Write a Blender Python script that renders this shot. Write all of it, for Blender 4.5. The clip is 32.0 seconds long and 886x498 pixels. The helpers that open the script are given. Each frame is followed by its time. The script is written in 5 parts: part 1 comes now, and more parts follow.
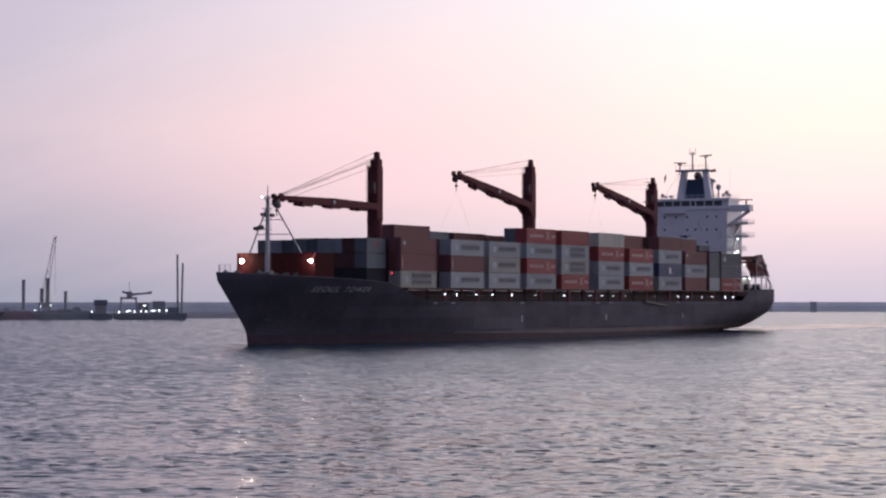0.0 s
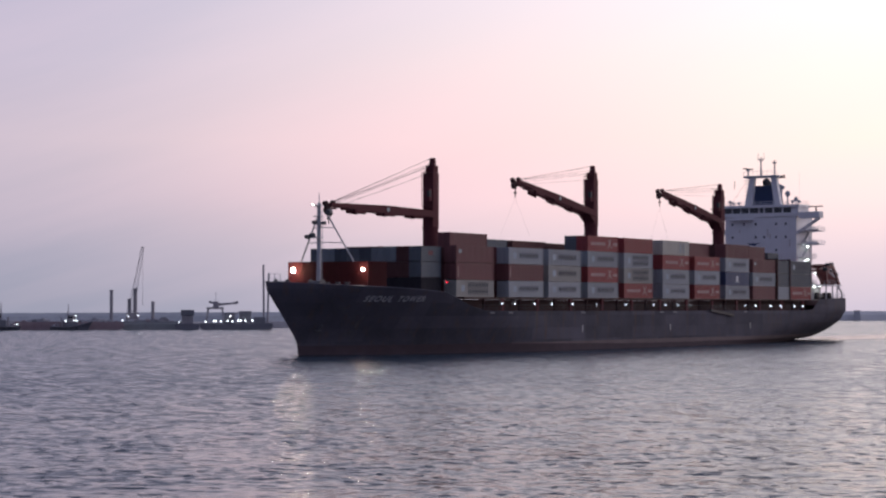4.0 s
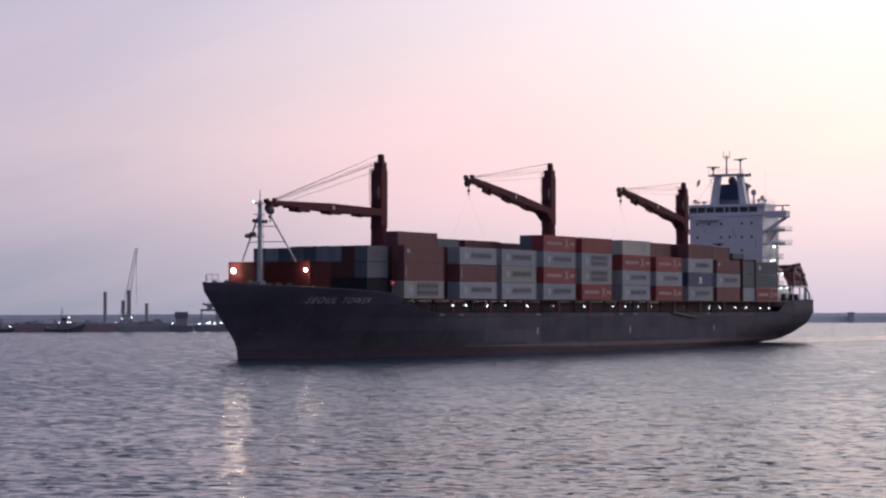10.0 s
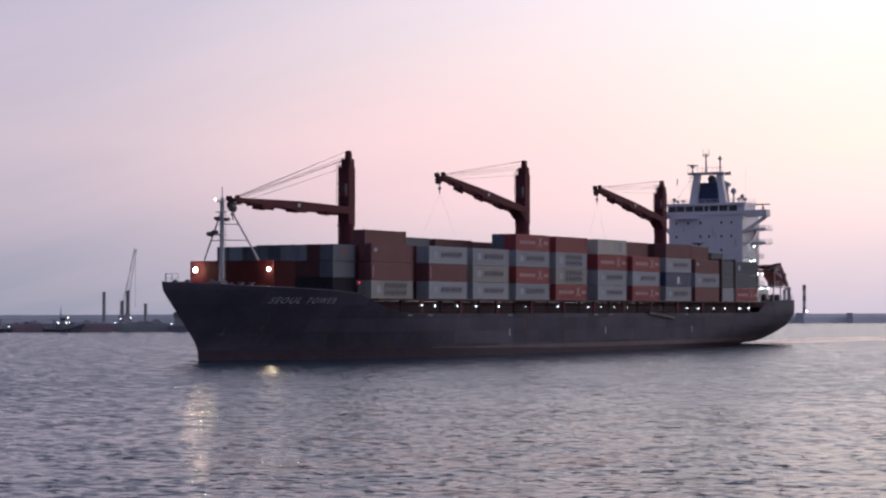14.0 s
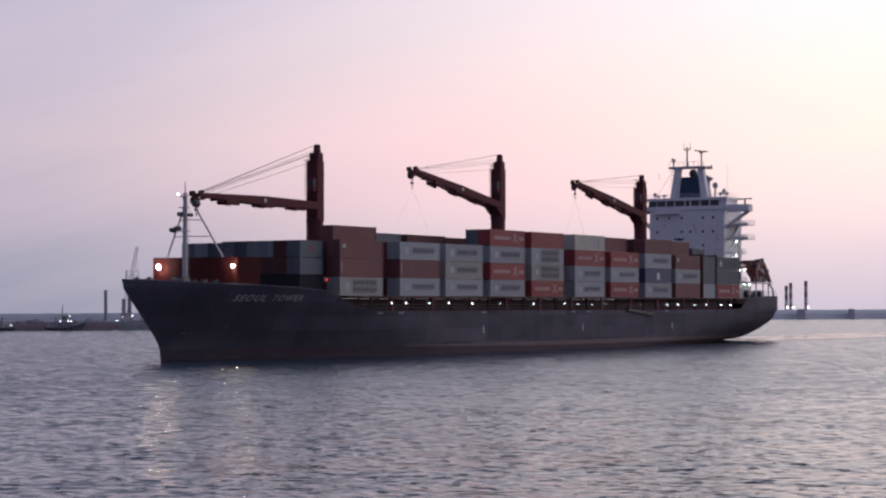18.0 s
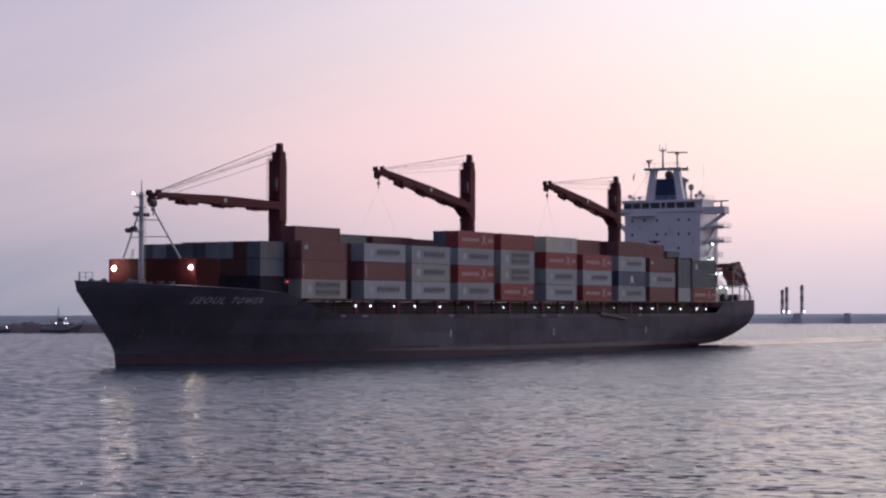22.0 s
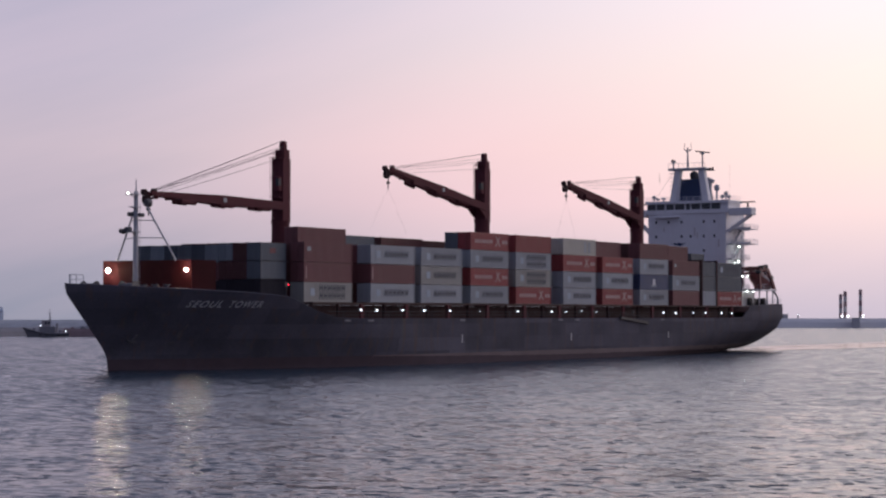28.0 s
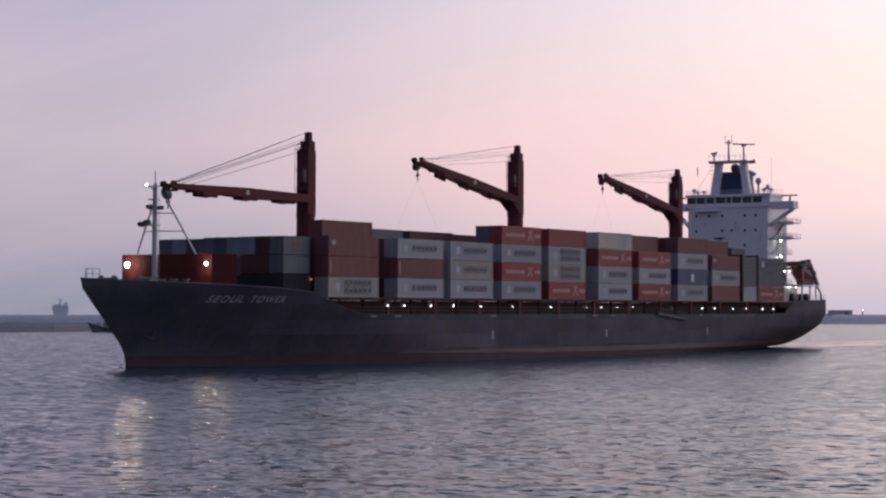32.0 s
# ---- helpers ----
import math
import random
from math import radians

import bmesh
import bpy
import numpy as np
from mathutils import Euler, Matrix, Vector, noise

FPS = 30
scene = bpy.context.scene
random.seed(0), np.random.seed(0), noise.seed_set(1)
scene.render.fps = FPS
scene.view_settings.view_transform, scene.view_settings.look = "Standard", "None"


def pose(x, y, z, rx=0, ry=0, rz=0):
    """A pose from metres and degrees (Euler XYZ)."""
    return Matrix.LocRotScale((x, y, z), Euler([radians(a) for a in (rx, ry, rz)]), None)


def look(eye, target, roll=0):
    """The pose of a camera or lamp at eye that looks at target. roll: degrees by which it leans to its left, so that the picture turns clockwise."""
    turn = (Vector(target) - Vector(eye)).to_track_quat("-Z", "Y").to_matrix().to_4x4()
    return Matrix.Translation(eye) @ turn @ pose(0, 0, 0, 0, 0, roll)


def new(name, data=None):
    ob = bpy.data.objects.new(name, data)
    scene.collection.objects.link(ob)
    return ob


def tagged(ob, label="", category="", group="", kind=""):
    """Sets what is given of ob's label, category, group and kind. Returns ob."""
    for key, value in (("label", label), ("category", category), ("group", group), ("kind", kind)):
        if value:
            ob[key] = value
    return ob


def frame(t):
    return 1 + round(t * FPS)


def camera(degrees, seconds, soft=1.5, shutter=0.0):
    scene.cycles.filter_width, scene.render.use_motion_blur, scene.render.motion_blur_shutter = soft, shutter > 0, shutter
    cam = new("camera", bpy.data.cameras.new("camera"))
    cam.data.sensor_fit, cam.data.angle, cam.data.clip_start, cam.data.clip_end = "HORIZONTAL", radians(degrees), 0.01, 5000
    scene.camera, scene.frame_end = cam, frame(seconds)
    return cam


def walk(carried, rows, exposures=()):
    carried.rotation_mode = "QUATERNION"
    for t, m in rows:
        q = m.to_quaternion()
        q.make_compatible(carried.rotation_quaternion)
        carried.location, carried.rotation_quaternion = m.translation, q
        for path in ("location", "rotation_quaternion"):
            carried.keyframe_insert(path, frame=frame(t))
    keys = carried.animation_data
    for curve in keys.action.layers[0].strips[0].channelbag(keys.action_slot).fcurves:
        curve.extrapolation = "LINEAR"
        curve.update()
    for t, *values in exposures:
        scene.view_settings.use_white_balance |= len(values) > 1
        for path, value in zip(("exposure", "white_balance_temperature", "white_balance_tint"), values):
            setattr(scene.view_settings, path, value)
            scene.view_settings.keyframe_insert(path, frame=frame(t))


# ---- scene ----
EYE = 7.95
cam = camera(24.305, 32.0, soft=2.3)
CAM_ROWS = [  # seconds, yaw, pitch, roll
    (0, 12.107, 1.319, -0.169), (0.5, 12.847, 1.308, -0.202), (1, 13.492, 1.283, -0.194), (1.5, 14.073, 1.261, -0.220),
    (2, 14.633, 1.263, -0.170), (2.5, 14.963, 1.273, -0.184), (3, 14.909, 1.303, -0.118), (3.5, 14.565, 1.510, -0.089),
    (5.5, 14.405, 1.633, -0.071), (6, 14.381, 1.634, -0.088), (6.5, 14.364, 1.639, -0.104), (7, 14.358, 1.638, -0.079),
    (7.5, 14.341, 1.636, -0.075), (8, 14.340, 1.636, -0.095), (8.5, 14.329, 1.634, -0.059), (9, 14.323, 1.633, -0.053),
    (9.5, 14.312, 1.632, -0.054), (10, 14.306, 1.633, -0.054), (10.5, 14.302, 1.630, -0.046), (11, 14.296, 1.630, -0.038),
    (11.5, 14.292, 1.632, -0.032), (12, 14.288, 1.632, -0.053), (12.5, 14.286, 1.631, -0.038), (13, 14.287, 1.633, -0.036),
    (13.5, 14.285, 1.633, -0.059), (14, 14.276, 1.644, -0.097), (14.5, 14.299, 1.647, -0.077), (16.5, 14.336, 1.595, -0.070),
    (17, 14.320, 1.565, 0.046), (17.5, 14.329, 1.561, 0.058), (18, 14.322, 1.569, 0.079), (18.5, 14.344, 1.568, 0.083),
    (19, 14.364, 1.574, 0.294), (19.5, 14.407, 1.576, 0.054), (20, 14.369, 1.606, 0.037), (20.5, 14.279, 1.632, -0.084),
    (21, 14.241, 1.649, -0.093), (21.5, 14.226, 1.656, -0.071), (22, 14.212, 1.658, -0.072), (22.5, 14.214, 1.659, -0.044),
    (23, 14.218, 1.658, -0.057), (23.5, 14.217, 1.657, -0.069), (24, 14.214, 1.658, -0.067), (24.5, 14.213, 1.655, -0.084),
    (26.5, 14.848, 1.732, -0.070), (27, 15.151, 1.755, -0.063), (27.5, 15.452, 1.763, -0.077), (28, 15.787, 1.773, -0.104),
    (28.5, 16.324, 1.778, -0.105), (29, 16.758, 1.773, -0.084), (29.5, 17.409, 1.771, -0.069), (29.7, 17.601, 1.776, -0.079),
    (30, 17.359, 1.767, -0.115), (30.5, 17.331, 1.768, -0.121), (31, 17.296, 1.731, -0.176), (31.5, 17.382, 1.671, -0.170),
    (32, 17.525, 1.647, -0.174),
]
SHIP_ROWS = [  # seconds, x, y, heading
    (0, -88.73, 356.17, -107.879), (4, -91.51, 346.35, -107.659), (8, -94.27, 336.79, -107.420),
    (12, -97.00, 327.43, -107.164), (16, -99.68, 318.20, -106.890), (20, -102.31, 309.04, -106.598),
    (24, -104.88, 299.90, -106.288), (28, -107.38, 290.72, -105.961), (32, -109.81, 281.43, -105.616),
]
walk(cam, [(t, pose(0, 0, EYE, 90 + pitch, roll, yaw)) for t, yaw, pitch, roll in CAM_ROWS],
     exposures=[(0, 0.22, 6450, 13), (9, 0.20, 6450, 13), (19, 0.17, 6450, 13), (32, 0.09, 6500, 14)])


# ---- world and light ----
def lin(r, g, b):
    """8-bit display colour to linear."""
    f = lambda c: c / 12.92 if c <= 0.04045 else ((c + 0.055) / 1.055) ** 2.4
    return tuple(f(c / 255) for c in (r, g, b))


class Nodes:
    """A short way to write node trees."""

    def __init__(self, tree):
        self.tree = tree
        tree.nodes.clear()

    def add(self, kind, ins=None, **props):
        n = self.tree.nodes.new(kind)
        for k, v in props.items():
            setattr(n, k, v)
        for k, v in (ins or {}).items():
            if isinstance(v, tuple) and len(v) == 2 and hasattr(v[0], "outputs"):
                self.tree.links.new(v[0].outputs[v[1]], n.inputs[k])
            elif hasattr(v, "outputs"):
                self.tree.links.new(v.outputs[0], n.inputs[k])
            else:
                n.inputs[k].default_value = v
        return n

    def math(self, op, a, b=0.0, clamp=False):
        return self.add("ShaderNodeMath", {0: a, 1: b}, operation=op, use_clamp=clamp)

    def ramp(self, fac, stops, mode="LINEAR"):
        n = self.add("ShaderNodeValToRGB", {0: fac})
        e = n.color_ramp.elements
        n.color_ramp.interpolation = mode
        e[0].position, e[0].color = stops[0][0], (*stops[0][1], 1)
        e[1].position, e[1].color = stops[-1][0], (*stops[-1][1], 1)
        for p, c in stops[1:-1]:
            e.new(p).color = (*c, 1)
        return n

    def mix(self, fac, a, b, blend="MIX"):
        return self.add("ShaderNodeMix", {0: fac, 6: a, 7: b}, data_type="RGBA", blend_type=blend)


GLOW_AZ = radians(32)
world = bpy.data.worlds.new("dusk_sky")
scene.world = world
world.use_nodes = True
w = Nodes(world.node_tree)
sky_co = w.add("ShaderNodeTexCoord")
sky_xyz = w.add("ShaderNodeSeparateXYZ", {0: (sky_co, "Generated")})
up = w.math("MULTIPLY", (sky_xyz, 2), 2.5, True)  # 1 at about 24 degrees
glow = w.add("ShaderNodeVectorMath", {0: (sky_co, "Generated"), 1: (math.sin(GLOW_AZ), math.cos(GLOW_AZ), 0)}, operation="DOT_PRODUCT")
side = w.add("ShaderNodeMapRange", {0: (glow, "Value"), 1: 0.50, 2: 0.84, 3: 0.0, 4: 1.0}, interpolation_type="SMOOTHSTEP")
behind = w.add("ShaderNodeMapRange", {0: (glow, "Value"), 1: -0.5, 2: 0.5, 3: 0.0, 4: 1.0}, interpolation_type="SMOOTHSTEP")
COOL = [(0.0, lin(145, 148, 165)), (0.06, lin(158, 157, 173)), (0.13, lin(179, 171, 184)), (0.20, lin(193, 181, 192)),
        (0.29, lin(186, 179, 195)), (0.38, lin(173, 172, 192)), (0.6, lin(150, 154, 178)), (1.0, lin(146, 152, 176))]
WARM = [(0.0, lin(199, 189, 202)), (0.06, lin(223, 205, 210)), (0.13, lin(251, 225, 219)), (0.20, lin(255, 237, 222)),
        (0.29, lin(255, 243, 232)), (0.38, lin(254, 245, 245)), (0.6, lin(252, 247, 251)), (1.0, lin(241, 237, 248))]
BACK = [(0.0, lin(104, 106, 124)), (0.2, lin(108, 110, 131)), (0.5, lin(108, 112, 138)), (1.0, lin(116, 122, 152))]
base_sky = w.mix((side, 0), w.ramp(up, COOL), w.ramp(up, WARM))
# the rosy middle of the sky, between the cool and the warm side
rosy = w.math("MULTIPLY", w.math("MULTIPLY", w.math("POWER", (side, 0), 1.6), w.math("SUBTRACT", 1.0, (side, 0))), 3.5)
rosy = w.math("MULTIPLY", rosy, w.ramp(up, [(0.0, (0.0,) * 3), (0.07, (0.06,) * 3), (0.14, (0.46,) * 3), (0.2, (0.56,) * 3), (0.32, (0.22,) * 3), (0.5, (0.0,) * 3)]))
front = w.mix(rosy, (base_sky, 2), (*lin(255, 198, 210), 1))
# thin uneven veils of high cloud
along = w.math("ADD", w.math("MULTIPLY", (sky_xyz, 0), 2.2), w.math("MULTIPLY", (sky_xyz, 2), 0.8))
across = w.math("SUBTRACT", w.math("MULTIPLY", (sky_xyz, 2), 17.0), w.math("MULTIPLY", (sky_xyz, 0), 5.5))
veil_co = w.add("ShaderNodeCombineXYZ", {0: along, 1: across, 2: (sky_xyz, 1)})
veil = w.add("ShaderNodeTexNoise", {0: veil_co, "Scale": 1.7, "Detail": 4.0, "Roughness": 0.55})
veil_fac = w.add("ShaderNodeMapRange", {0: (veil, 0), 1: 0.38, 2: 0.68, 3: 0.0, 4: 0.11})
veiled = w.mix((veil_fac, 0), (front, 2), (*lin(255, 220, 226), 1))
full = w.mix((behind, 0), w.ramp(up, BACK), (veiled, 2))
w.add("ShaderNodeOutputWorld", {0: w.add("ShaderNodeBackground", {0: (full, 2), 1: 1.0})})

sun = new("afterglow", bpy.data.lights.new("afterglow", "SUN"))
sun.data.energy, sun.data.angle, sun.data.color = 0.26, radians(25), (1.0, 0.80, 0.74)
sun.matrix_world = look((600, 500, 60), (0, 0, 0))


# ---- materials ----
def mat(name, rgb, rough=0.6, metal=0.0, var=0.25, grain=6.0, stain=0.4, rust=0.0, bump=0.02, rand=0.0, spec=0.5):
    """A painted or raw surface: base colour with grain and stains in the thing's own metres, and rust runs."""
    m = bpy.data.materials.new(name)
    m.use_nodes = True
    n = Nodes(m.node_tree)
    co = n.add("ShaderNodeTexCoord")
    fine = n.add("ShaderNodeTexNoise", {0: (co, "Object"), "Scale": grain, "Detail": 5.0, "Roughness": 0.6})
    big = n.add("ShaderNodeTexNoise", {0: (co, "Object"), "Scale": stain, "Detail": 4.0, "Roughness": 0.55})
    f = n.math("ADD", n.math("MULTIPLY", (fine, 0), var * 0.7), n.math("MULTIPLY", (big, 0), var * 1.3))
    f = n.math("ADD", f, 1.0 - var)
    if rand:
        info = n.add("ShaderNodeObjectInfo")
        f = n.math("MULTIPLY", f, n.math("ADD", n.math("MULTIPLY", (info, "Random"), rand), 1.0 - rand / 2))
    col = n.add("ShaderNodeVectorMath", {0: (*rgb,), 3: f}, operation="SCALE")
    if rust:
        runs_co = n.add("ShaderNodeMapping", {0: (co, "Object"), 3: (1.6, 1.6, 0.16)})
        runs = n.add("ShaderNodeTexNoise", {0: runs_co, "Scale": 1.2, "Detail": 6.0, "Roughness": 0.62})
        rf = n.add("ShaderNodeMapRange", {0: (runs, 0), 1: 0.56, 2: 0.74, 3: 0.0, 4: rust})
        col = n.mix((rf, 0), col, (0.16, 0.075, 0.045, 1))
        col = (col, 2)
    else:
        col = (col, 0)
    b = n.add("ShaderNodeBump", {"Height": (fine, 0), "Strength": 0.35, "Distance": bump})
    rr = n.math("ADD", n.math("MULTIPLY", (big, 0), 0.2), rough - 0.1)
    p = n.add("ShaderNodeBsdfPrincipled", {"Base Color": col, "Roughness": rr, "Metallic": metal, "Normal": b, "Specular IOR Level": spec})
    n.add("ShaderNodeOutputMaterial", {0: p})
    return m


def hull_mat(name, rgb):
    """Black ship's paint on welded plates, each strake a little different, with grime and rust running down."""
    m = bpy.data.materials.new(name)
    m.use_nodes = True
    n = Nodes(m.node_tree)
    co = n.add("ShaderNodeTexCoord")
    xyz = n.add("ShaderNodeSeparateXYZ", {0: (co, "Object")})
    flat_co = n.add("ShaderNodeCombineXYZ", {0: (xyz, 0), 1: (xyz, 2), 2: 0.0})
    plates = n.add("ShaderNodeTexBrick", {0: flat_co, "Color1": (0.78, 0.78, 0.78, 1), "Color2": (1.18, 1.18, 1.18, 1), "Mortar": (0.8, 0.8, 0.8, 1),
                                          "Scale": 1.0, "Mortar Size": 0.035, "Mortar Smooth": 0.6, "Brick Width": 9.5, "Row Height": 2.1})
    big = n.add("ShaderNodeTexNoise", {0: (co, "Object"), "Scale": 0.16, "Detail": 5.0, "Roughness": 0.6})
    fine = n.add("ShaderNodeTexNoise", {0: (co, "Object"), "Scale": 3.0, "Detail": 5.0, "Roughness": 0.65})
    f = n.math("ADD", n.math("ADD", n.math("MULTIPLY", (big, 0), 0.9), n.math("MULTIPLY", (fine, 0), 0.5)), 0.30)
    col = n.add("ShaderNodeVectorMath", {0: (*rgb,), 3: f}, operation="SCALE")
    col = n.mix(1.0, col, (plates, 0), "MULTIPLY")
    for stretch, lo, hi, amount, tint in ((0.10, 0.54, 0.70, 0.6, (0.13, 0.088, 0.066, 1)), (0.06, 0.55, 0.75, 0.4, (0.115, 0.118, 0.105, 1)), (0.5, 0.64, 0.74, 0.5, (0.03, 0.028, 0.032, 1))):
        runs_co = n.add("ShaderNodeMapping", {0: (co, "Object"), 1: (stretch * 90, 3, 1), 3: (1.0, 1.0, stretch)})
        runs = n.add("ShaderNodeTexNoise", {0: runs_co, "Scale": 0.9, "Detail": 6.0, "Roughness": 0.66})
        rf = n.add("ShaderNodeMapRange", {0: (runs, 0), 1: lo, 2: hi, 3: 0.0, 4: amount})
        col = n.mix((rf, 0), (col, 2), tint)
    b = n.add("ShaderNodeBump", {"Height": (plates, 1), "Strength": 0.2, "Distance": 0.02})
    p = n.add("ShaderNodeBsdfPrincipled", {"Base Color": (col, 2), "Roughness": 0.75, "Normal": b, "Specular IOR Level": 0.10})
    n.add("ShaderNodeOutputMaterial", {0: p})
    return m


def glow_mat(name, rgb, power):
    m = bpy.data.materials.new(name)
    m.use_nodes = True
    n = Nodes(m.node_tree)
    n.add("ShaderNodeOutputMaterial", {0: n.add("ShaderNodeEmission", {0: (*rgb, 1), 1: power})})
    return m


def glass_mat(name, rgb):
    m = bpy.data.materials.new(name)
    m.use_nodes = True
    n = Nodes(m.node_tree)
    p = n.add("ShaderNodeBsdfPrincipled", {"Base Color": (*rgb, 1), "Roughness": 0.06, "IOR": 1.5})
    n.add("ShaderNodeOutputMaterial", {0: p})
    return m


def water_mat(name, ripple, onshore=1.0, dashes=1.0):
    m = bpy.data.materials.new(name)
    m.use_nodes = True
    n = Nodes(m.node_tree)
    co = n.add("ShaderNodeTexCoord")
    stretch = n.add("ShaderNodeMapping", {0: (co, "Object"), 2: (0, 0, radians(14)), 3: (0.36, 1.0, 1.0)})
    a = n.add("ShaderNodeTexNoise", {0: stretch, "Scale": 1.25, "Detail": 2.0, "Roughness": 0.5, "Distortion": 0.4})
    c = n.add("ShaderNodeTexNoise", {0: stretch, "Scale": 4.6, "Detail": 2.0, "Roughness": 0.6})
    patch = n.add("ShaderNodeTexNoise", {0: (co, "Object"), "Scale": 0.025, "Detail": 3.0})
    gust = n.add("ShaderNodeMapRange", {0: (patch, 0), 1: 0.35, 2: 0.65, 3: 0.8, 4: 1.15})
    slope = None
    for tex, k in ((a, ripple), (c, ripple * 0.7)):
        v = n.add("ShaderNodeVectorMath", {0: (tex, "Color"), 1: (-0.5, -0.5, -0.5)}, operation="ADD")
        v = n.add("ShaderNodeVectorMath", {0: v, 1: (1.7 * k, k, 0.0)}, operation="MULTIPLY")
        slope = v if slope is None else n.add("ShaderNodeVectorMath", {0: slope, 1: v}, operation="ADD")
    # rougher away from the sheltered quay
    out = n.add("ShaderNodeVectorMath", {0: (co, "Object")}, operation="LENGTH")
    open_sea = n.add("ShaderNodeMapRange", {0: (out, "Value"), 1: 110.0, 2: 230.0, 3: 1.0, 4: 1.6})
    slope = n.add("ShaderNodeVectorMath", {0: slope, 3: n.math("MULTIPLY", (gust, 0), (open_sea, 0))}, operation="SCALE")
    # short steep fronts of the wavelets, all facing down the wind
    fronts_co = n.add("ShaderNodeMapping", {0: (co, "Object"), 2: (0, 0, radians(9)), 3: (0.55, 1.0, 1.0)})
    fronts = n.add("ShaderNodeTexNoise", {0: fronts_co, "Scale": 1.25, "Detail": 2.5, "Roughness": 0.55, "Distortion": 0.5})
    steep = n.add("ShaderNodeMapRange", {0: (fronts, 0), 1: 0.565, 2: 0.665, 3: 0.0, 4: 0.40 * dashes}, interpolation_type="SMOOTHSTEP")
    calm = n.add("ShaderNodeMapRange", {0: (out, "Value"), 1: 110.0, 2: 240.0, 3: 1.0, 4: 0.45})
    steep = n.add("ShaderNodeVectorMath", {0: (0.05, -1.0, 0.0), 3: n.math("MULTIPLY", n.math("MULTIPLY", (steep, 0), (gust, 0)), (calm, 0))}, operation="SCALE")
    slope = n.add("ShaderNodeVectorMath", {0: slope, 1: steep}, operation="ADD")
    # onshore wind leaves the faces towards the quay the steeper
    lean = n.add("ShaderNodeMapRange", {0: (out, "Value"), 1: 110.0, 2: 220.0, 3: 0.0, 4: onshore})
    lean = n.add("ShaderNodeVectorMath", {0: (0.02, -0.105, 0.0), 3: (lean, 0)}, operation="SCALE")
    slope = n.add("ShaderNodeVectorMath", {0: slope, 1: lean}, operation="ADD")
    geo = n.add("ShaderNodeNewGeometry")
    b = n.add("ShaderNodeVectorMath", {0: n.add("ShaderNodeVectorMath", {0: (geo, "Normal"), 1: slope}, operation="ADD")}, operation="NORMALIZE")
    p = n.add("ShaderNodeBsdfPrincipled", {"Base Color": (0.032, 0.050, 0.072, 1), "Roughness": 0.12, "IOR": 1.333, "Normal": b})
    n.add("ShaderNodeOutputMaterial", {0: p})
    return m


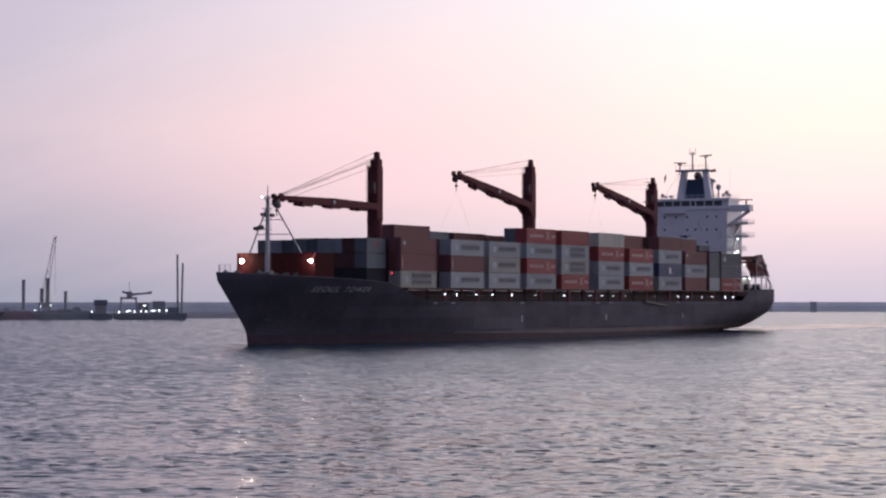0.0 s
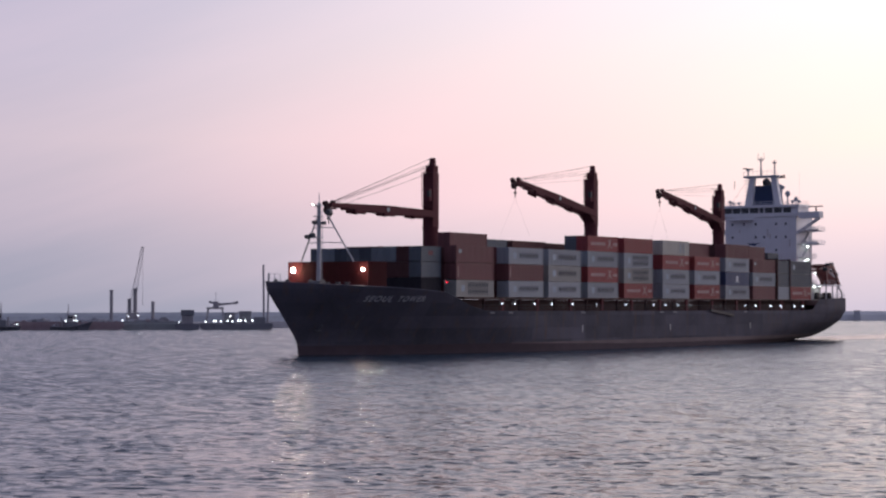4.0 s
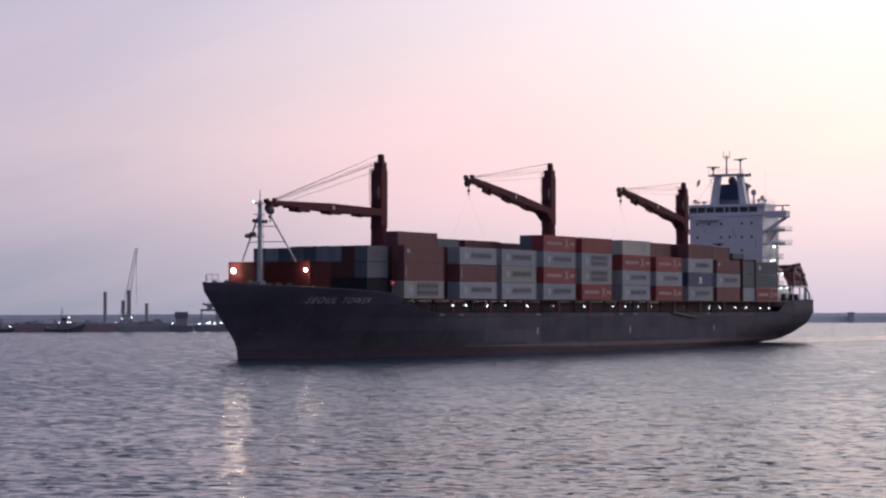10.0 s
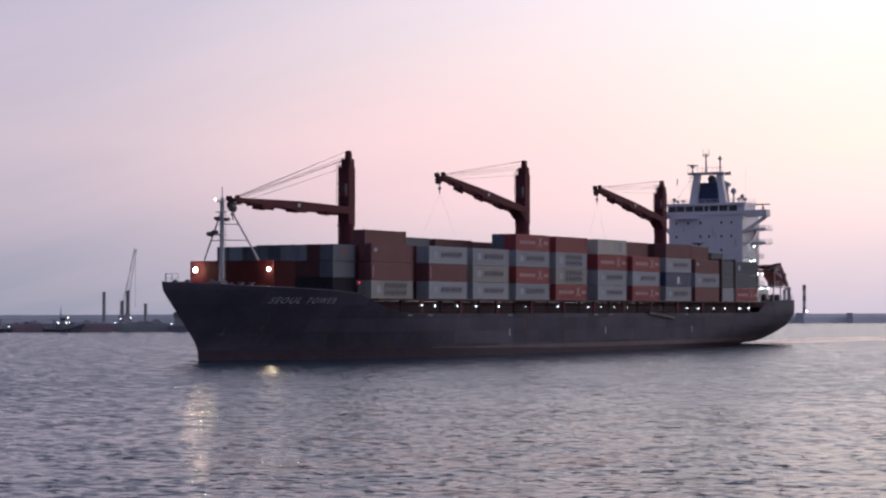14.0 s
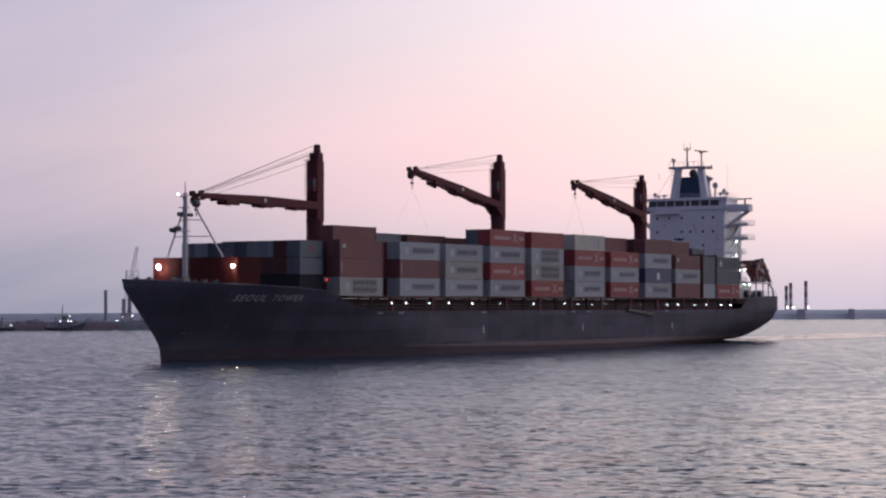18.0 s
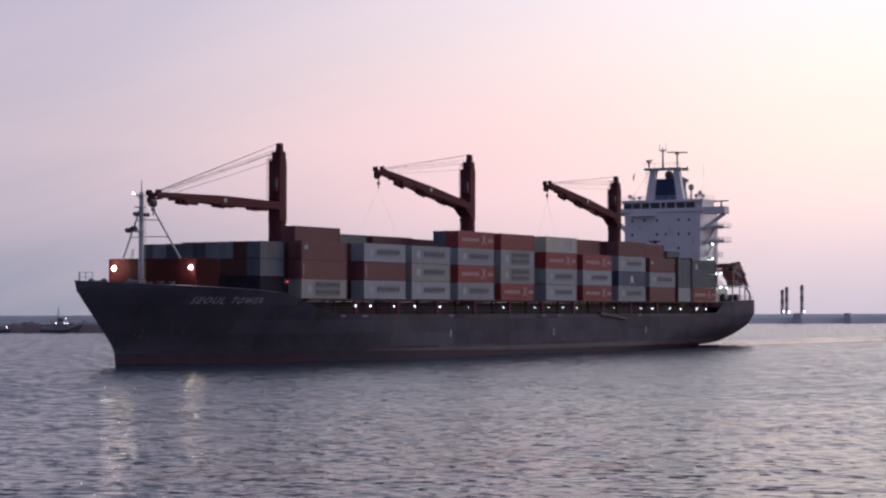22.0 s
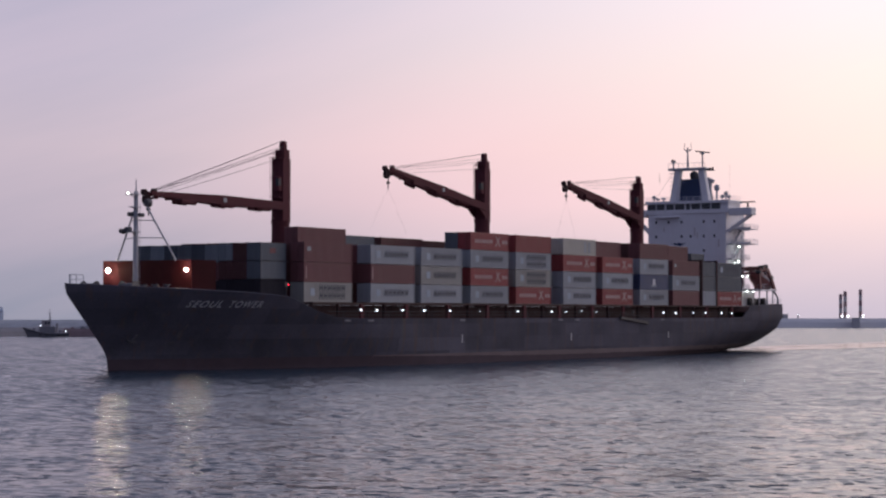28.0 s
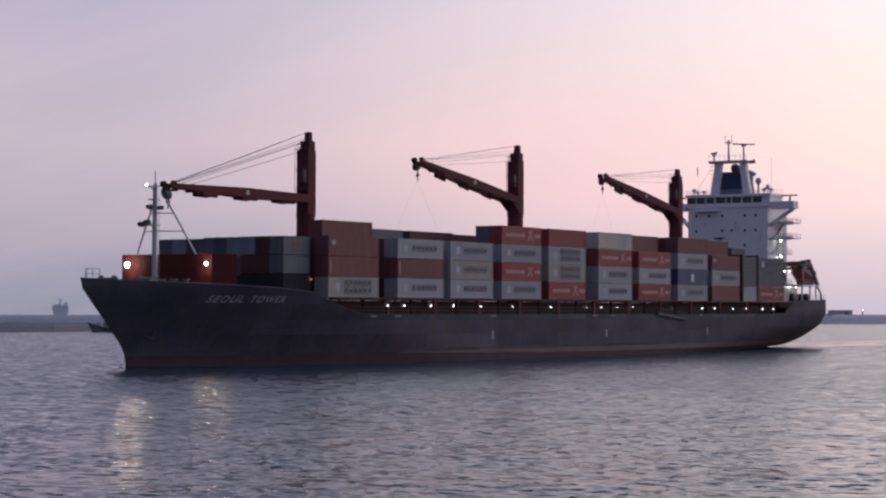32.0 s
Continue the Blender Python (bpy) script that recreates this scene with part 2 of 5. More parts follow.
M = {
    "water": water_mat("sea_water", 0.34),
    "bowwater": water_mat("bow_wave_water", 0.5),
    "slick": water_mat("wake_water", 0.10, 0.0, 0.0),
    # hull grey is lifted to carry the haze over the black paint
    "hull": hull_mat("black_hull_paint", (0.092, 0.089, 0.114)),
    "boot": mat("red_antifouling", (0.078, 0.058, 0.070), 0.8, var=0.4, rust=0.2, spec=0.15),
    "scum": mat("worn_pinkish_waterline_paint", (0.15, 0.115, 0.12), 0.85, var=0.6, rust=0.3, stain=0.25),
    "deck": mat("red_oxide_deck", (0.060, 0.026, 0.024), 0.75, rust=0.3),
    "stanch": mat("dark_red_stanchion_paint", (0.050, 0.026, 0.028), 0.8, rust=0.3, spec=0.2),
    "wall_red": mat("red_oxide_steel", (0.062, 0.013, 0.015), 0.75, var=0.5, rust=0.06, spec=0.12),
    "crane": mat("crane_red_brown_paint", (0.118, 0.034, 0.041), 0.75, rust=0.06, spec=0.2),
    "white": mat("white_ship_paint", (0.74, 0.73, 0.75), 0.5, var=0.14, rust=0.08),
    "greyp": mat("grey_mast_paint", (0.42, 0.43, 0.47), 0.5, var=0.2, rust=0.1),
    "funnel": mat("blue_funnel_paint", (0.018, 0.040, 0.11), 0.5),
    "runs": mat("rust_stained_white_paint", (0.56, 0.51, 0.50), 0.7, var=0.5, rust=0.4),
    # black, wire and stanch bases are raised in place of haze
    "black": mat("black_steel", (0.042, 0.041, 0.046), 0.6),
    "glass": glass_mat("dark_window_glass", (0.045, 0.05, 0.06)),
    "letter": mat("white_letter_paint", (0.42, 0.42, 0.44), 0.6),
    "wire": mat("steel_wire", (0.09, 0.08, 0.09), 0.5, 0.6),
    "orange": mat("orange_lifeboat_shell", (0.23, 0.07, 0.065), 0.5, var=0.2),
    "davit": mat("davit_red_brown_paint", (0.17, 0.05, 0.05), 0.6, rust=0.2),
    "canopy": mat("faded_lifeboat_canopy", (0.36, 0.21, 0.21), 0.5, var=0.3, rust=0.1),
    "lampw": glow_mat("white_deck_light", (0.80, 0.88, 1.0), 5.5),
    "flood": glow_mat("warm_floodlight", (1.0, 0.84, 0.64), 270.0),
    "gallery": glow_mat("white_gallery_light", (0.86, 1.0, 0.95), 15.0),
    "farlamp": glow_mat("white_work_light", (0.86, 0.92, 1.0), 5.0),
    "sidel": glow_mat("red_sidelight", (1.0, 0.02, 0.05), 2.4),
    "mastl": glow_mat("white_masthead_light", (1.0, 0.95, 0.85), 14.0),
    "concrete": mat("weathered_concrete", (0.56, 0.56, 0.575), 0.9, grain=0.6, stain=0.03, var=0.35),
    # rock to pile: base colours paled to carry the haze of distance
    "rock": mat("grey_breakwater_stone", (0.36, 0.38, 0.41), 0.95, grain=0.5, stain=0.04, var=0.5),
    "bank": mat("grey_shore_earth", (0.19, 0.187, 0.21), 0.95, grain=0.4, stain=0.03, var=0.5),
    "barge": mat("rusty_barge_plate", (0.34, 0.25, 0.26), 0.8, rust=0.4, grain=1.0),
    "hopper": mat("grey_green_barge_plate", (0.32, 0.33, 0.33), 0.8, rust=0.3, grain=1.0),
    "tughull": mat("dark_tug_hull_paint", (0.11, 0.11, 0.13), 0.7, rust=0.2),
    # bluish haze over the distant ship is mixed into its white
    "hazy": mat("hazed_white_ship_paint", (0.70, 0.76, 0.82), 0.7, var=0.2),
    "craft": mat("dull_grey_craft_paint", (0.19, 0.19, 0.215), 0.7, rust=0.2),
    "pile": mat("dark_steel_pile", (0.34, 0.32, 0.34), 0.7, rust=0.3),
    "stripe": mat("red_pole_band", (0.33, 0.22, 0.22), 0.7),
    "polew": mat("pale_pole_band", (0.50, 0.48, 0.49), 0.7),
    "scuff": mat("scraped_hull_paint", (0.088, 0.084, 0.094), 0.7, var=0.9, rust=0.0, spec=0.15),
    "anchor": mat("grey_anchor_steel", (0.085, 0.085, 0.095), 0.6),
}
BOX = {
    "W": mat("pale_grey_container_paint", (0.32, 0.345, 0.37), 0.6, var=0.2, rust=0.12, rand=0.22),
    "L": mat("beige_grey_container_paint", (0.33, 0.325, 0.30), 0.6, var=0.25, rust=0.16, rand=0.2),
    "B": mat("brown_container_paint", (0.172, 0.062, 0.066), 0.6, var=0.25, rust=0.2, rand=0.25),
    "R": mat("red_container_paint", (0.27, 0.045, 0.048), 0.55, var=0.2, rust=0.12, rand=0.2),
    "U": mat("dark_blue_container_paint", (0.046, 0.068, 0.145), 0.55, rand=0.3),
    "G": mat("slate_grey_container_paint", (0.110, 0.130, 0.150), 0.6, rust=0.15, rand=0.35),
    "C": mat("cream_container_paint", (0.52, 0.50, 0.43), 0.6, rust=0.2, rand=0.1),
    "D": mat("dark_maroon_container_paint", (0.085, 0.026, 0.026), 0.6, rust=0.2, rand=0.3),
    "N": mat("dark_slate_container_paint", (0.062, 0.080, 0.100), 0.6, rust=0.12, rand=0.25),
    "S": mat("blue_grey_container_paint", (0.20, 0.235, 0.26), 0.6, rust=0.15, rand=0.2),
    # K: shade on the lower foredeck boxes is put into this near-black
    "K": mat("shade_dark_container_paint", (0.036, 0.034, 0.043), 0.75, rust=0.02, rand=0.3, spec=0.12),
    "mark_b": mat("pale_blue_emblem", (0.36, 0.43, 0.50), 0.6),
    "mark_d": mat("slate_lettering", (0.060, 0.070, 0.098), 0.6),
    "mark_s": mat("white_square_emblem", (0.55, 0.58, 0.62), 0.6),
    "mark_w": mat("white_lettering", (0.45, 0.28, 0.28), 0.6),
}


# ---- mesh helpers ----
def box(bm, x0, x1, y0, y1, z0, z1):
    v = [bm.verts.new((x, y, z)) for x in (x0, x1) for y in (y0, y1) for z in (z0, z1)]
    for f in ((0, 1, 3, 2), (4, 6, 7, 5), (0, 4, 5, 1), (2, 3, 7, 6), (0, 2, 6, 4), (1, 5, 7, 3)):
        bm.faces.new([v[i] for i in f])
    return v


def tube(bm, p0, p1, r0, r1=None, n=8):
    """A closed round bar from p0 to p1."""
    p0, p1 = Vector(p0), Vector(p1)
    r1 = r0 if r1 is None else r1
    q = (p1 - p0).to_track_quat("Z", "Y").to_matrix()
    ring = [[bm.verts.new(p + q @ Vector((r * math.cos(2 * math.pi * k / n), r * math.sin(2 * math.pi * k / n), 0))) for k in range(n)]
            for p, r in ((p0, r0), (p1, r1))]
    for k in range(n):
        bm.faces.new((ring[0][k], ring[0][(k + 1) % n], ring[1][(k + 1) % n], ring[1][k]))
    bm.faces.new(ring[0][::-1]), bm.faces.new(ring[1])


def beam(bm, p0, p1, w0, h0, w1=None, h1=None):
    """A square bar from p0 to p1, w across and h high at each end."""
    p0, p1 = Vector(p0), Vector(p1)
    w1, h1 = w0 if w1 is None else w1, h0 if h1 is None else h1
    d = (p1 - p0).normalized()
    s = d.cross(Vector((0, 0, 1)))
    s = Vector((0, 1, 0)) if s.length < 1e-3 else s.normalized()
    u = s.cross(d)
    e = [[bm.verts.new(p + s * a * ww / 2 + u * b * hh / 2) for a, b in ((-1, -1), (1, -1), (1, 1), (-1, 1))] for p, ww, hh in ((p0, w0, h0), (p1, w1, h1))]
    for k in range(4):
        bm.faces.new((e[0][k], e[0][(k + 1) % 4], e[1][(k + 1) % 4], e[1][k]))
    bm.faces.new(e[0][::-1]), bm.faces.new(e[1])


def ball(bm, c, r, seg=10, squash=1.0):
    got = bmesh.ops.create_uvsphere(bm, u_segments=seg, v_segments=max(5, seg // 2), radius=r)
    for v in got["verts"]:
        v.co = Vector((v.co.x, v.co.y, v.co.z * squash)) + Vector(c)


def prism(bm, outline, axis, a, b):
    """A flat outline (pairs) drawn out along an axis from a to b."""
    put = {0: lambda p, k: (k, p[0], p[1]), 1: lambda p, k: (p[0], k, p[1]), 2: lambda p, k: (p[0], p[1], k)}[axis]
    lo, hi = ([bm.verts.new(put(p, k)) for p in outline] for k in (a, b))
    n = len(outline)
    for k in range(n):
        bm.faces.new((lo[k], lo[(k + 1) % n], hi[(k + 1) % n], hi[k]))
    bm.faces.new(lo[::-1]), bm.faces.new(hi)


def mesh_of(bm, name, material, bevel=0.0):
    bmesh.ops.recalc_face_normals(bm, faces=bm.faces)
    if bevel:
        bmesh.ops.bevel(bm, geom=list(bm.edges), offset=bevel, segments=1, affect="EDGES")
    me = bpy.data.meshes.new(name)
    bm.to_mesh(me)
    bm.free()
    me.materials.append(material)
    return me


def part(name, bm, material, parent, label="", bevel=0.0, smooth=False):
    """One mesh object under a thing or under a part."""
    ob = new(name, mesh_of(bm, name, material, bevel))
    if smooth:
        for p in ob.data.polygons:
            p.use_smooth = True
    ob.parent = parent
    return tagged(ob, label) if label else ob


def share(name, me, parent, m, label=""):
    ob = new(name, me)
    ob.parent, ob.matrix_basis = parent, m
    return tagged(ob, label) if label else ob


def thing(name, label, category, group="", m=None):
    ob = new(name)
    ob.empty_display_size = 0.5
    if m is not None:
        ob.matrix_basis = m
    return tagged(ob, label, category, group)


# ---- sea ----
def sea():
    rng = np.random.default_rng(4)
    az = np.concatenate([np.linspace(-32, 4, 620), np.linspace(12, 320, 32)])
    r = [0.0, 25.0, 50.0, 66.0, 74.0]
    while r[-1] < 620:
        r.append(r[-1] + max(0.135, 0.135 * (r[-1] / 110) ** 1.4))
    r += [700, 850, 1050, 1300, 1650, 2150]
    r = np.array(r)
    a, rr = np.meshgrid(np.radians(az), r)
    x, y = rr * np.sin(a), rr * np.cos(a)
    h, group = np.zeros_like(x), np.zeros_like(x)
    wind = radians(-70)
    step = np.maximum(0.135, 0.135 * (rr / 110) ** 1.4)

    def ripple(lam, amp, spread):
        th, ph = wind + rng.normal(0, spread), rng.random() * 6.283
        fade = np.clip((lam / step - 2.2) / 2.0, 0, 1)
        return fade * amp * np.sin((x * math.cos(th) + y * math.sin(th)) * 6.283 / lam + ph)

    for k in range(9):
        group += ripple(4 + 22 * rng.random(), 0.12, 0.8)
    for k in range(52):
        lam = 0.38 * (1.7 / 0.38) ** rng.random()
        h += ripple(lam, 0.0024 * lam ** 0.85, 0.5)
    h *= np.clip(1.0 + group, 0.45, 1.6)
    for k in range(14):
        lam = 3.5 + 8 * rng.random()
        h += ripple(lam, 0.0008 * lam ** 0.9, 0.7)
    sd = 0.03
    z = sd * (np.exp(0.3 * np.clip(h / sd, -3, 3)) - 1.05) / 0.31
    z *= np.clip((640 - rr) / 300, 0, 1) * np.clip((rr - 70) / 15, 0, 1)
    fine = (a >= np.radians(-32) - 1e-6) & (a <= np.radians(4) + 1e-6)
    z *= fine
    nr, na = x.shape
    verts = np.stack([x, y, z], -1).reshape(-1, 3)
    i, j = np.meshgrid(np.arange(nr - 1), np.arange(na), indexing="ij")
    j2 = (j + 1) % na
    faces = np.stack([i * na + j, i * na + j2, (i + 1) * na + j2, (i + 1) * na + j], -1).reshape(-1, 4)
    me = bpy.data.meshes.new("water")
    me.from_pydata(verts.tolist(), [], faces.tolist())
    me.polygons.foreach_set("use_smooth", [True] * len(me.polygons))
    me.materials.append(M["water"])
    return tagged(new("water", me), "calm grey-lilac harbour water with small wind ripples", "water", kind="structure")


water = sea()


# ---- the ship's lines: x forward, y to port, z up from the waterline ----
BEAM, STEM, STERN = 15.0, 47.8, -165.0


def smooth01(v):
    v = max(0.0, min(1.0, v))
    return v * v * (3 - 2 * v)


def stem_x(z):
    """A raked stem, rounded at the forefoot and upright along the bulwark."""
    return min(STEM, 39.2 + 0.6 * math.log1p(math.exp((z - 2.1) / 0.6)))


def stern_x(z):
    return -160.0 + (STERN + 160.0) * max(0.0, min(1.0, z / 5.0)) ** 0.7


def half_breadth(x, z):
    k = max(0.0, min(1.0, z / 11.0))
    s = max(0.0, min(1.0, (stem_x(z) - x) / (62 - 21 * k)))
    bow = 1 - (1 - s) ** (1.9 + 0.05 * k)
    q = max(0.0, min(1.0, z / 7.0))
    e = 0.05 + 0.83 * q ** 0.5 - 0.06 * smooth01((q - 0.6) / 0.4)
    t = max(0.0, min(1.0, (x - stern_x(z)) / (78 - 50 * q ** 0.8)))
    return BEAM * bow * (e + (1 - e) * (1 - (1 - t) ** 2))


def deck_z(x):
    """Top of the hull plating."""
    if x > 8:
        pts = [(8, 7.1), (11, 7.6), (14.5, 9.0), (17, 10.1), (23, 10.6), (34, 11.1), (48, 11.7)]
    else:
        pts = [(-170, 10.0), (-147, 9.75), (-141, 9.5), (-139, 7.8), (-137.5, 7.15), (-128, 7.05), (8, 7.1)]
    for (a, za), (b, zb) in zip(pts, pts[1:]):
        if a <= x <= b:
            return za + (zb - za) * (x - a) / (b - a)
    return 10.0


def stations():
    u = np.linspace(0, 1, 90)
    return 0.5 - 0.5 * np.cos(np.pi * u)


def hull_shell(z_of):
    """A lofted shell, port and starboard, over levels z_of(nominal x)."""
    bm = bmesh.new()
    rows = []
    for sgn in (1, -1):
        grid = []
        for u in stations():
            xn = STERN + (STEM - STERN) * u
            col = []
            for z in z_of(xn):
                x = stern_x(z) + (stem_x(z) - stern_x(z)) * u
                col.append(bm.verts.new((x, sgn * half_breadth(x, z), z)))
            grid.append(col)
        for a, b in zip(grid, grid[1:]):
            for k in range(len(a) - 1):
                bm.faces.new((a[k], b[k], b[k + 1], a[k + 1]))
        rows.append(grid)
    for k in range(len(rows[0][0]) - 1):
        p, s = rows[0][0], rows[1][0]
        bm.faces.new((p[k], p[k + 1], s[k + 1], s[k]))
    bmesh.ops.remove_doubles(bm, verts=bm.verts, dist=0.002)
    return bm


ship = thing("container_ship", "black container ship with red-brown cranes and white bridge, under way", "ship")


def build_hull():
    top = lambda x: [1.6, 2.1, 2.7, 3.3, 3.9, 4.5, 5.1, 5.7, 6.3, 7.0] + [7.0 + (deck_z(x) - 7.0) * k for k in (0.35, 0.7, 1.0)]
    hull = part("hull", hull_shell(top), M["hull"], ship, "black painted steel hull with faint rust streaks", smooth=True)
    hull.modifiers.new("thick", "SOLIDIFY").thickness = 0.18
    solid = bpy.data.meshes.new_from_object(hull.evaluated_get(bpy.context.evaluated_depsgraph_get()))
    hull.modifiers.clear()
    solid.set_sharp_from_angle(angle=radians(35))
    hull.data = solid
    part("boot_topping", hull_shell(lambda x: [-2.5, -1.0, 0.0, 0.6, 1.1, 1.6]), M["boot"], ship, "dull red band along the waterline", smooth=True)
    # worn stripe where the two paints meet
    for s in (1, -1):
        bm = bmesh.new()
        g = np.random.default_rng(3)
        last = None
        for x in np.linspace(-4, -149, 120):
            fade = min(1, (-x - 4) / 50)
            z0, z1 = 1.5 - 0.6 * fade + 0.04 * g.normal() * fade, 1.62 + 0.05 * fade * abs(g.normal())
            now = [bm.verts.new((x, s * (half_breadth(x, z) + 0.03), z)) for z in (z0, z1)]
            if last:
                bm.faces.new((last[0], now[0], now[1], last[1]))
            last = now
        part("waterline_stripe", bm, M["scum"], ship, "worn pinkish stripe above the waterline")
    # decks: main, forecastle, poop
    for name, xs, dz in (("main_deck", np.linspace(-141, 13, 60), None), ("forecastle_deck", np.linspace(13, 45.5, 30), 1.4), ("poop_deck", np.linspace(-164.8, -140, 14), 0.35)):
        bm = bmesh.new()
        last = None
        for x in xs:
            z = 6.95 if dz is None else deck_z(x) - dz
            b = max(0.02, half_breadth(x, z - 0.2) - 0.22)
            now = [bm.verts.new((x, -b, z)), bm.verts.new((x, b, z)), bm.verts.new((x, b, z - 0.2)), bm.verts.new((x, -b, z - 0.2))]
            if last:
                for k in range(4):
                    bm.faces.new((last[k], now[k], now[(k + 1) % 4], last[(k + 1) % 4]))
            last = now
        part(name, bm, M["deck"], ship, "red-oxide painted steel deck")
    # hatch coaming below the containers
    bm = bmesh.new()
    box(bm, -138, 12, -11.6, 11.6, 6.9, 9.0)
    part("hatch_coaming", bm, M["stanch"], ship, "dark red hatch coaming under the containers")
    # name on the bow, both words in slanted capitals
    for word, xa, xb in (("SEOUL", 32.2, 27.1), ("TOWER", 26.2, 20.9)):
        cu = bpy.data.curves.new("ship_name", "FONT")
        cu.body, cu.size, cu.shear, cu.space_character, cu.offset = word, 1.25, 0.3, 1.25, 0.022
        tmp = bpy.data.objects.new("tmp_text", cu)
        scene.collection.objects.link(tmp)
        me = bpy.data.meshes.new_from_object(tmp.evaluated_get(bpy.context.evaluated_depsgraph_get()))
        bpy.data.objects.remove(tmp)
        bm = bmesh.new()
        bm.from_mesh(me)
        width = max(v.co.x for v in bm.verts)
        bmesh.ops.subdivide_edges(bm, edges=[e for e in bm.edges if e.calc_length() > 0.5], cuts=2)
        for v in bm.verts:
            x = xa - v.co.x / width * (xa - xb)
            z = 8.62 + v.co.y
            v.co = (x, half_breadth(x, z) + 0.05, z)
        me2 = bpy.data.meshes.new("name_lettering")
        bm.to_mesh(me2)
        bm.free()
        me2.materials.append(M["letter"])
        ob = new("name_lettering", me2)
        ob.parent = ship
        tagged(ob, f"pale slanted capitals reading {word}")
    # draught and pilot marks, fairleads
    for x in (-27.6, -63.9, -102.6):
        bm = bmesh.new()
        box(bm, x - 0.15, x + 0.15, half_breadth(x, 4.1) - 0.05, half_breadth(x, 4.1) + 0.03, 3.25, 4.5)
        part("hull_mark", bm, M["letter"], ship, "white upright mark on the hull side")
    for x in (3.5, -1.8, -27.7, -60, -66, -100):
        bm = bmesh.new()
        y = half_breadth(x, 6.75)
        box(bm, x - 0.75, x + 0.75, y - 0.2, y + 0.10, 6.62, 6.92)
        part("fairlead", bm, M["craft"], ship, "pale mooring fairlead in the bulwark", bevel=0.05)
    bm = bmesh.new()
    skin = lambda x, z: Vector((x, half_breadth(x, z) + 0.14, z))
    tube(bm, skin(36.7, 4.9), skin(37.1, 3.9), 0.15)
    tube(bm, skin(37.7, 4.2), skin(37.1, 3.9), 0.14)
    tube(bm, skin(37.1, 3.9), skin(36.4, 3.95), 0.14)
    part("anchor", bm, M["anchor"], ship, "stowed grey anchor in its hawse pipe")
    # scraped paint where tugs and the anchor cable have rubbed
    g = np.random.default_rng(21)
    for x, z, w, h in ((31.6, 3.7, 0.9, 0.8), (31.0, 4.9, 0.6, 1.3), (30.6, 6.0, 0.45, 1.0), (28.5, 6.3, 0.8, 0.35), (-118, 4.4, 2.4, 0.5), (-131, 5.2, 1.6, 0.4), (-74, 5.6, 1.4, 0.4)):
        bm = bmesh.new()
        rim = []
        for k in range(11):
            a = 2 * math.pi * k / 11
            r = 0.6 + 0.5 * g.random()
            px, pz = x + 0.5 * w * r * math.cos(a), z + 0.5 * h * r * math.sin(a)
            rim.append(bm.verts.new((px, half_breadth(px, pz) + 0.12, pz)))
        bm.faces.new(rim)
        part("scuff", bm, M["scuff"], ship, "paler scraped patch on the black hull paint")
    # accommodation ladder stowed along the side
    bm = bmesh.new()
    beam(bm, (-82, 15.25, 7.15), (-93.5, 15.25, 6.1), 0.5, 0.45)
    for k in range(12):
        x = -82 - k * 1.0
        tube(bm, (x, 15.5, 7.2 - k * 0.095), (x, 15.5, 8.1 - k * 0.095), 0.04, n=5)
    tube(bm, (-82, 15.5, 8.1), (-93.5, 15.5, 7.0), 0.04, n=5)
    part("gangway", bm, M["black"], ship, "dark accommodation ladder stowed along the side")


build_hull()


def build_wake():
    """Smoothed streaks of water trailing the stern."""
    g = np.random.default_rng(9)
    for y0, x0, length, wide in ((7.5, -160, 150, 2.6), (-6.0, -164, 190, 3.2), (13.5, -176, 120, 1.6), (1.0, -170, 150, 2.0), (9.5, -158, 110, 3.2), (2.5, -168, 170, 2.6)):
        bm = bmesh.new()
        last = None
        for k in range(40):
            u = k / 39
            x = x0 - length * u
            c = y0 * (1 + 0.35 * u) + 0.6 * g.normal()
            w = wide * (0.25 + math.sin(math.pi * min(1, u * 1.1 + 0.04))) * (0.7 + 0.5 * g.random())
            now = [bm.verts.new((x, c - w, 0.06)), bm.verts.new((x, c, 0.11)), bm.verts.new((x, c + w, 0.06))]
            if last:
                bm.faces.new((last[0], now[0], now[1], last[1])), bm.faces.new((last[1], now[1], now[2], last[2]))
            last = now
        part("wake_streak", bm, M["slick"], ship, "bright streak of wake water", smooth=True)


build_wake()


def build_bow_wave():
    """Low ridges pushed aside by the stem."""
    for s in (1, -1):
        for lift, wide, start in ((0.15, 1.7, 1.6), (0.10, 1.5, 6.0)):
            bm = bmesh.new()
            last = None
            for k in range(18):
                u = k / 17
                x = stem_x(0) + 1.6 - start - 34 * u
                y = s * (half_breadth(min(x, stem_x(0) - 0.2), 0.2) + 0.5 + 4.5 * u * (1 + 0.1 * start))
                h = lift * (1 - u) ** 0.7 * (0.8 + 0.3 * math.sin(9 * u))
                now = [bm.verts.new((x, y - s * wide, -0.1)), bm.verts.new((x, y, h)), bm.verts.new((x - 0.2, y + s * wide, -0.1))]
                if last:
                    bm.faces.new((last[0], now[0], now[1], last[1])), bm.faces.new((last[1], now[1], now[2], last[2]))
                last = now
            part("bow_wave", bm, M["bowwater"], ship, "low ridge of water at the bow", smooth=True)


build_bow_wave()


